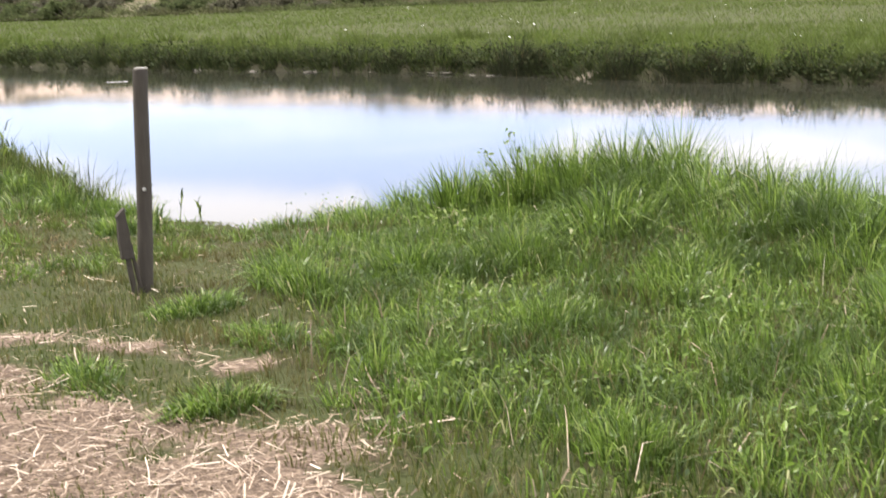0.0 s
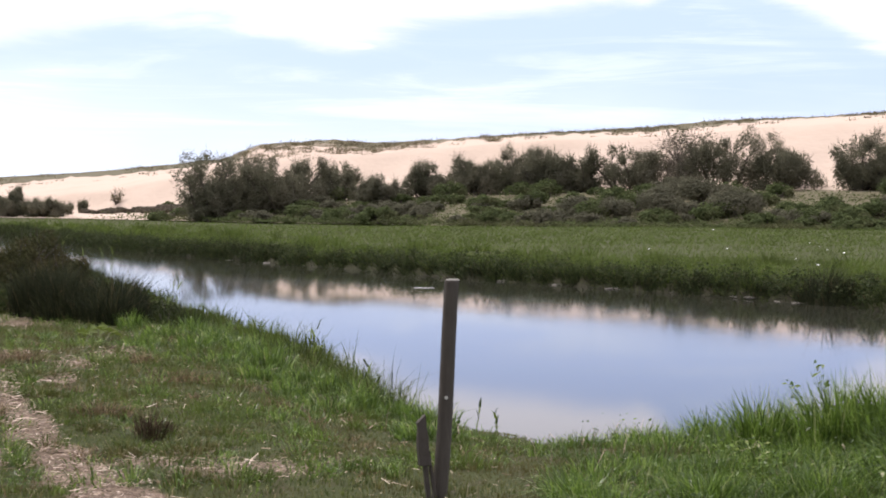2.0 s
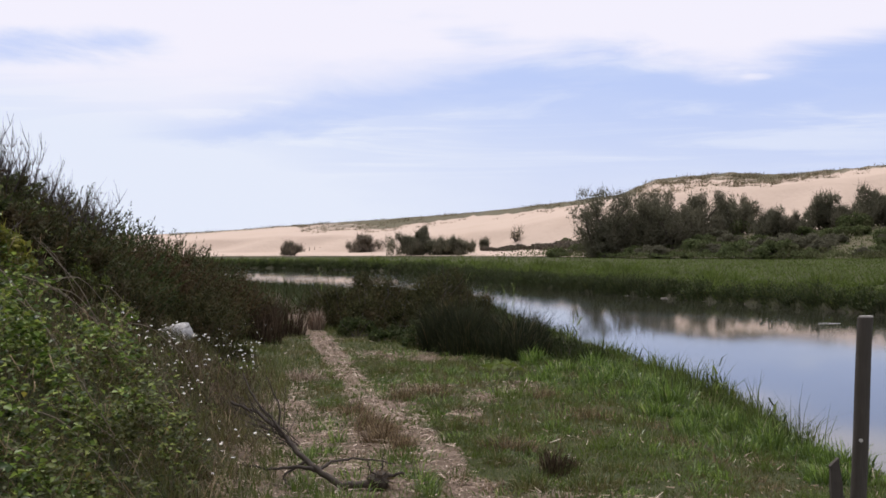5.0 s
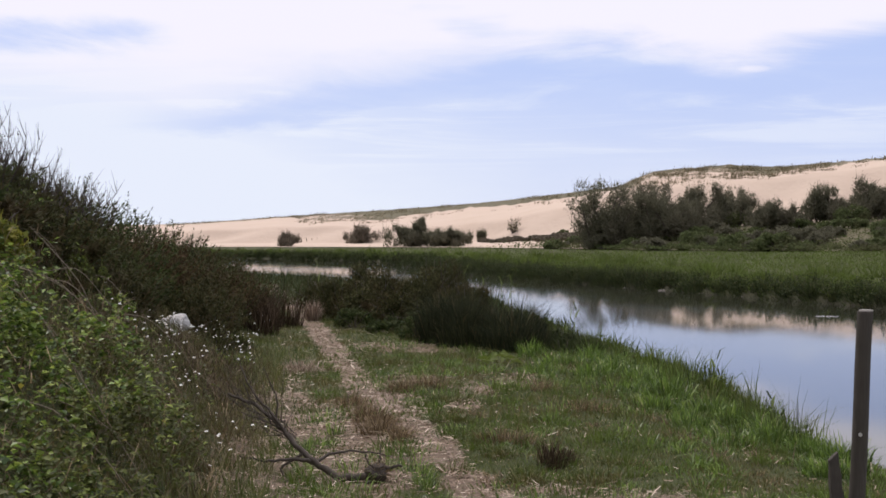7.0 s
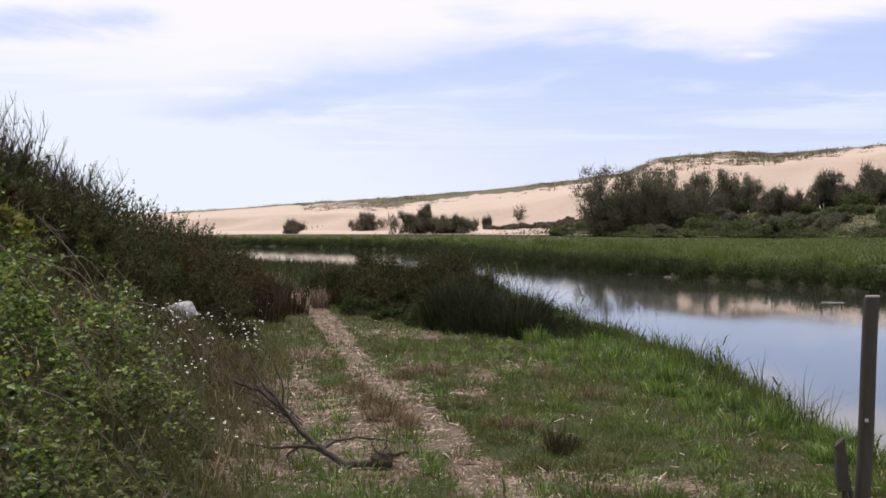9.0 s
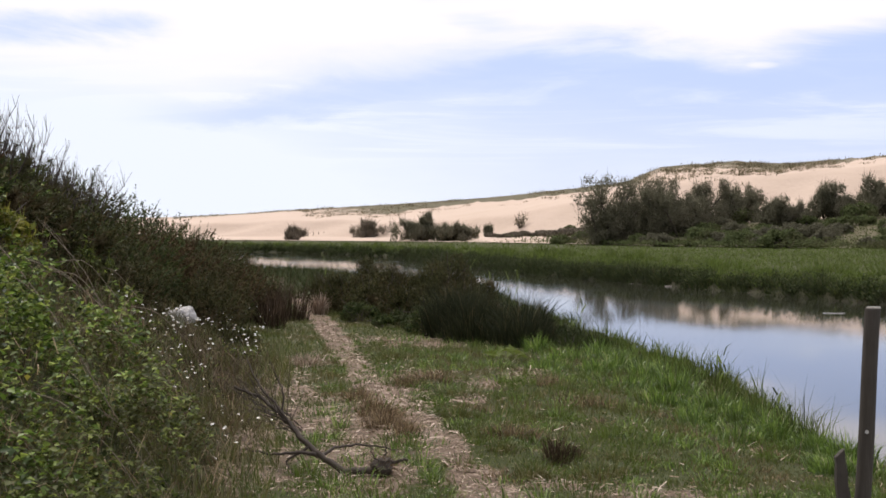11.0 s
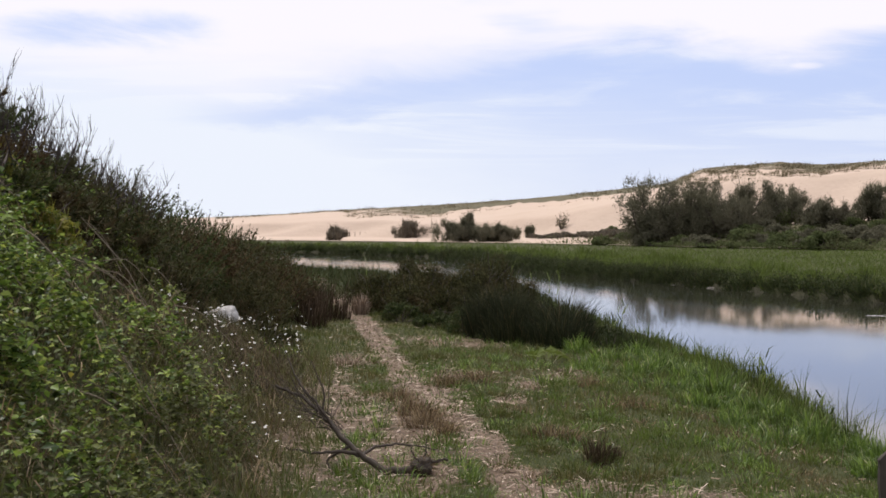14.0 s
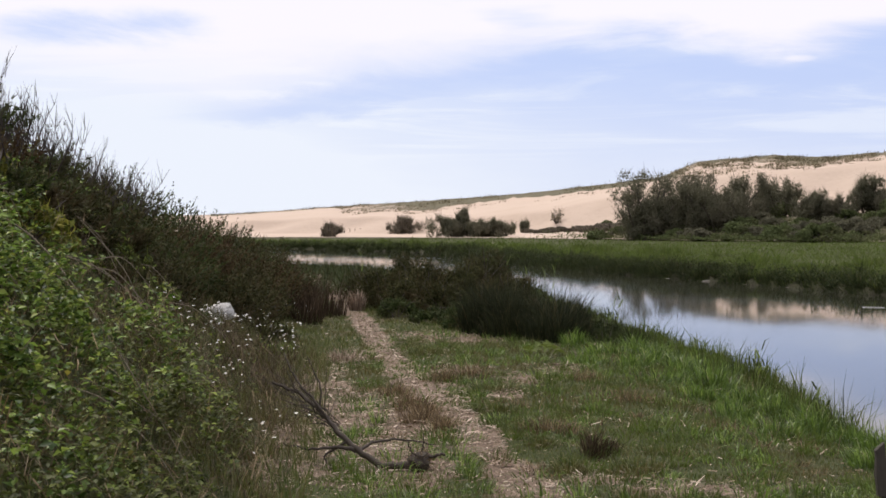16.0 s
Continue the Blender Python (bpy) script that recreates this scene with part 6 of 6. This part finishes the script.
def small_tree(head, dist, width, height, seed, mat=M_TREE, label="dark bushy small tree below the dune", density=1.0, sink=0.0, brush=0.5, group="trees below the dune"):
    """A many-stemmed small tree: tapered stems, limbs, and a ragged crown of leaf sprays."""
    rng = np.random.default_rng(seed)
    x, y = polar(head, dist)
    z = dune_z(head, dist) - 0.1 - sink
    top = thing("small_tree", (x, y, z), label, "tree", group)
    wood, clumps = [], []
    for k in range(7):
        a = k * 0.9 + rng.uniform(0, 0.8)
        out = rng.uniform(0.1, 0.75) * width / height
        pts, rad = limb((rng.normal(0, 0.08 * width), rng.normal(0, 0.08 * width), 0), (math.cos(a) * out, math.sin(a) * out, 1), height * rng.uniform(0.6, 0.9), 0.05 + 0.02 * height, rng, 0.1, 6)
        wood.append(tube(pts, rad, 5))
        for j in range(5):
            q = pts[rng.integers(1, 7)]
            b = rng.uniform(0, 6.28)
            p2, r2 = limb(q, (math.cos(b), math.sin(b), 0.6), height * rng.uniform(0.15, 0.32), 0.03, rng, 0.2, 3)
            wood.append(tube(p2, r2, 4))
            clumps.append((*p2[-1], rng.uniform(0.12, 0.24) * min(width, height) * 0.75))
        clumps.append((*pts[-1], rng.uniform(0.1, 0.2) * min(width, height) * 0.7))
        clumps.append((*pts[3], rng.uniform(0.2, 0.32) * min(width, height) * 0.7))
    for k in range(26):  # skirts near the ground
        a = rng.uniform(0, 6.28)
        clumps.append((math.cos(a) * width * 0.4 * rng.uniform(0.3, 1), math.sin(a) * width * 0.4 * rng.uniform(0.3, 1), height * rng.uniform(0.06, 0.5), rng.uniform(0.15, 0.25) * min(width, height)))
    clumps = np.array(clumps)
    lim = np.hypot(clumps[:, 0], clumps[:, 1])
    clumps[:, :2] *= np.minimum(1, (width * 0.46) / np.maximum(lim, 1e-6))[:, None]
    clumps[:, 2] = np.clip(clumps[:, 2], 0.2, height - clumps[:, 3] * 0.6)
    mesh_object("trunk", *join(*wood), M_TRUNK, top)
    n = int(8000 * density)
    p, out = crown_points(rng, n, clumps, 1.0)
    p[:, 2] = np.maximum(p[:, 2], 0.05)
    v1, f1 = leaves(p, rng.uniform(0.09, 0.25, n), rng, 0.2, 0.6, out)
    m = int(4200 * density)
    q, out = crown_points(rng, m, clumps, 1.05)
    d = rng.normal(0, 0.45, (m, 3)) + np.array([0, 0, 1.0])
    d /= np.linalg.norm(d, axis=1)[:, None]
    v2, f2 = needles(q, d, rng.uniform(0.25, 0.8, m) * (0.5 + brush), np.full(m, 0.05), rng, out)
    mesh_object("crown", *join((v1, f1), (v2, f2)), mat, top)


def by_angles(h0, h1, top, base_dist, seed, **kw):
    """A tree that fills a span of headings and reaches an elevation seen from the path."""
    h = (h0 + h1) / 2
    base_dist = min(base_dist, float(np.interp(h, D_HEAD, D_BD)) - 0.5)
    z = dune_z(h, base_dist) - 0.1
    small_tree(h, base_dist, base_dist * radians(h1 - h0) * 1.4, 1.65 + base_dist * math.tan(radians(top)) - z, seed, **kw)


by_angles(7.3, 9.4, 2.0, 116, 1)
by_angles(8.7, 10.6, 2.05, 119, 2)
by_angles(9.6, 12.1, 1.6, 117, 3)
by_angles(10.6, 13.4, 2.1, 121, 4)
by_angles(12.6, 14.6, 1.75, 124, 5, density=0.8)
by_angles(14.2, 15.9, 1.25, 116, 6, density=0.6)
by_angles(15.9, 18.2, 1.75, 120, 7)
by_angles(17.6, 20.3, 2.1, 122, 8)
by_angles(20.0, 22.0, 2.35, 123, 9, brush=0.9)
by_angles(21.4, 23.0, 2.35, 123, 10, brush=0.9)
by_angles(22.6, 24.0, 1.9, 123, 11, density=0.7)
by_angles(24.0, 26.5, 2.6, 120, 12)
by_angles(26.6, 28.2, 2.95, 125, 13, mat=M_TREEBROWN, density=0.35, label="thin half-bare brownish tree below the dune", brush=1.1)
by_angles(27.4, 30.6, 3.05, 123, 14)
by_angles(30.0, 32.8, 2.6, 121, 15)
by_angles(33.5, 35.4, 2.95, 115, 16)
by_angles(34.5, 37.4, 2.15, 114, 17)
by_angles(38.2, 40.6, 2.9, 106, 18, density=0.6, mat=M_TREEBROWN, label="thin half-bare brownish tree below the dune")
by_angles(40.2, 43.4, 3.2, 104, 19)
by_angles(43.0, 47.0, 3.0, 102, 20)
by_angles(-4.75, -3.95, -0.05, 148, 21, density=0.5, mat=M_TREEBROWN, group="lone shrubs on the sand", label="lone dark rounded shrub on the sand")
by_angles(-2.05, -0.75, 0.32, 156, 22, density=0.5, mat=M_TREEBROWN, group="lone shrubs on the sand", label="lone straggling dark shrub on the sand")
by_angles(-0.3, 1.4, 0.5, 138, 23, density=1.0, group="lone shrubs on the sand", label="dark bushy shrub at the edge of the sand")
by_angles(1.2, 3.0, 0.27, 136, 24, density=1.0, group="lone shrubs on the sand", label="dark bushy shrub at the edge of the sand")
by_angles(3.3, 3.6, 0.05, 150, 25, density=0.12, group="lone shrubs on the sand", label="small dark shrub on the sand")
small_tree(4.75, 145.5, 1.4, 1.6, 26, M_MARRAM, "faint thin grey shrub on the sand face", 0.018, group="lone shrubs on the sand")


def scrub_bush(head, dist, width, height, seed, mat=M_SCRUB, label="low rounded dark green scrub bush"):
    rng = np.random.default_rng(seed)
    x, y = polar(head, dist)
    top = thing("scrub_bush", (x, y, dune_z(head, dist) - 0.1), label, "bush", "scrub along the meadow")
    clumps = []
    for k in range(12):
        a, u = rng.uniform(0, 6.28), math.sqrt(rng.uniform(0, 1))
        clumps.append((math.cos(a) * u * width * 0.38, math.sin(a) * u * width * 0.3, height * (0.62 - 0.35 * u * u), height * rng.uniform(0.25, 0.38)))
    wood = []
    for k in range(6):
        c = clumps[k]
        pts = np.array([(0, 0, 0), (c[0] * 0.5, c[1] * 0.5, c[2] * 0.6), c[:3]])
        wood.append(tube(pts, [0.05, 0.035, 0.015], 4))
    mesh_object("woody_base", *join(*wood), M_TRUNK, top)
    n = int(450 + 200 * width * height)
    p, out = crown_points(rng, n, np.array(clumps), 0.9)
    p[:, 2] = np.maximum(p[:, 2], 0.03)
    mesh_object("foliage", *leaves(p, rng.uniform(0.12, 0.27, n), rng, 0.3, 0.65, out), mat, top)


brng = np.random.default_rng(31)
for k in range(190):
    h = 6.2 + 41.3 * (k + brng.uniform(0, 1)) / 190
    fd = float(np.interp(h, D_HEAD, D_FD))
    d = fd + brng.uniform(0, 1) ** 1.4 * 20
    hgt = brng.uniform(0.7, 1.8) * (1 if h > 12 else 0.7)
    scrub_bush(h, d, hgt * brng.uniform(1.6, 2.8), hgt, 500 + k, M_SCRUB if brng.uniform() < 0.7 else M_TREE)
for h, d, w, hg in [(23.3, 104, 4.2, 2.0), (24.8, 103, 3.6, 2.1), (26.6, 105, 4.5, 2.7), (28.2, 108, 4.0, 2.8), (29.5, 103, 3.8, 2.9), (37.7, 98, 3.2, 1.9), (39.2, 97, 3.4, 1.9), (21.2, 108, 3.6, 1.4), (8.4, 114, 3.2, 1.6), (10.0, 112, 2.4, 1.1), (12.6, 108, 2.2, 1.2)]:
    scrub_bush(h, d, w, hg, int(700 + h * 10), M_TREE)


for k in range(26):  # brown withered scrub on the low rise before the slip face
    h = 3.4 + 4.4 * (k + brng.uniform(0, 1)) / 26
    bd = float(np.interp(h, D_HEAD, D_BD))
    hgt = brng.uniform(0.35, 0.6) + 0.3 * (h - 3.4) / 4.4
    scrub_bush(h, bd - brng.uniform(1, 7), hgt * brng.uniform(3.0, 4.5), hgt, 900 + k, M_TREEBROWN, "low withered brown scrub below the sand face")


# low green cover between the bushes
def cover():
    h = RNG.uniform(3, 48, 40000)
    h = h[RNG.uniform(0, 1, len(h)) < step(h, 3.0, 10.0)]
    fd = np.interp(h, D_HEAD, D_FD)
    d = fd - 2 + 20 * RNG.uniform(0, 1, len(h)) ** 1.6
    bd, bz = np.interp(h, D_HEAD, D_BD), np.interp(h, D_HEAD, D_BZ)
    z = np.where(d < fd, 0.2, 0.1 + (bz - 0.1) * step((d - fd) / (bd - fd), 0, 1))
    lump = np.clip(0.3 + 0.35 * wobble(h * 1.8, d * 0.5, 1.0, 3.0), 0.05, 0.7)
    p = np.stack([d * np.sin(np.radians(h)), d * np.cos(np.radians(h)), z + lump * RNG.uniform(0, 1, len(h))], 1)
    return leaves(p, RNG.uniform(0.1, 0.24, len(h)), flat=0.25, aspect=0.6)


v, f = cover()
tagged(mesh_object("low_scrub", v, f, M_SCRUB), "low dark green scrub covering the dune's foot", "scrub", kind="stuff")


# marram on the crest, on the shoulder and in dots down the face of the dune
def marram():
    rng = np.random.default_rng(57)
    q = [(1500, -9, 48, 42, 52), (520, 9.5, 20, 24, 44), (150, -4, 9, 30, 42), (190, 18, 46, 28, 42), (36, 10, 46, 12, 26), (70, -9, -3, 48, 52)]
    heads = np.concatenate([rng.uniform(a, b, n) for n, a, b, _, _ in q])
    row = np.concatenate([rng.uniform(c, d, n) for n, _, _, c, d in q])
    patch = np.sin(heads * 1.3) + np.sin(heads * 0.47 + 2) + np.sin(heads * 3.1 + row * 1.4)
    keep = patch + rng.normal(0, 0.8, len(heads)) > -0.3
    heads, row = heads[keep], row[keep]
    k = np.clip(((heads + 40) / 0.2).astype(int), 0, len(D_HEAD) - 1)
    r0 = row.astype(int)
    fr = row - r0
    d = D_DIST[r0, k] * (1 - fr) + D_DIST[r0 + 1, k] * fr
    z = D_HIGH[r0, k] * (1 - fr) + D_HIGH[r0 + 1, k] * fr
    a = np.radians(heads)
    base = np.stack([d * np.sin(a), d * np.cos(a), z - 0.05], 1)
    i = np.repeat(np.arange(len(base)), 20)
    size = rng.uniform(0.5, 1.3, len(base))[i]
    p = base[i] + rng.normal(0, 1, (len(i), 3)) * np.array([0.4, 0.3, 0.0]) * size[:, None]
    return blades(p, rng.uniform(0.12, 0.42, len(i)) * size, rng.uniform(0.06, 0.12, len(i)), 0.7, rng=rng, simple=True)


v, f = marram()
tagged(mesh_object("marram_grass", v, f, M_MARRAM), "grey-green marram grass along the dune's crest", "grass", kind="stuff")

# a far sand fence at the foot of the dune
fence = thing("sand_fence", (*polar(-3.75, 162), dune_z(-3.75, 162)), "low far-off stake fence across the sand", "fence")
u = np.array([math.cos(radians(-2.9)), -math.sin(radians(-2.9))])
for k in range(10):
    bm = bmesh.new()
    bmesh.ops.create_cone(bm, cap_ends=True, segments=6, radius1=0.045, radius2=0.03, depth=0.5, matrix=Matrix.Translation((u[0] * (k - 4.5) * 0.6, u[1] * (k - 4.5) * 0.6, 0.25)))
    part("stake", bm, M_TRUNK, fence)
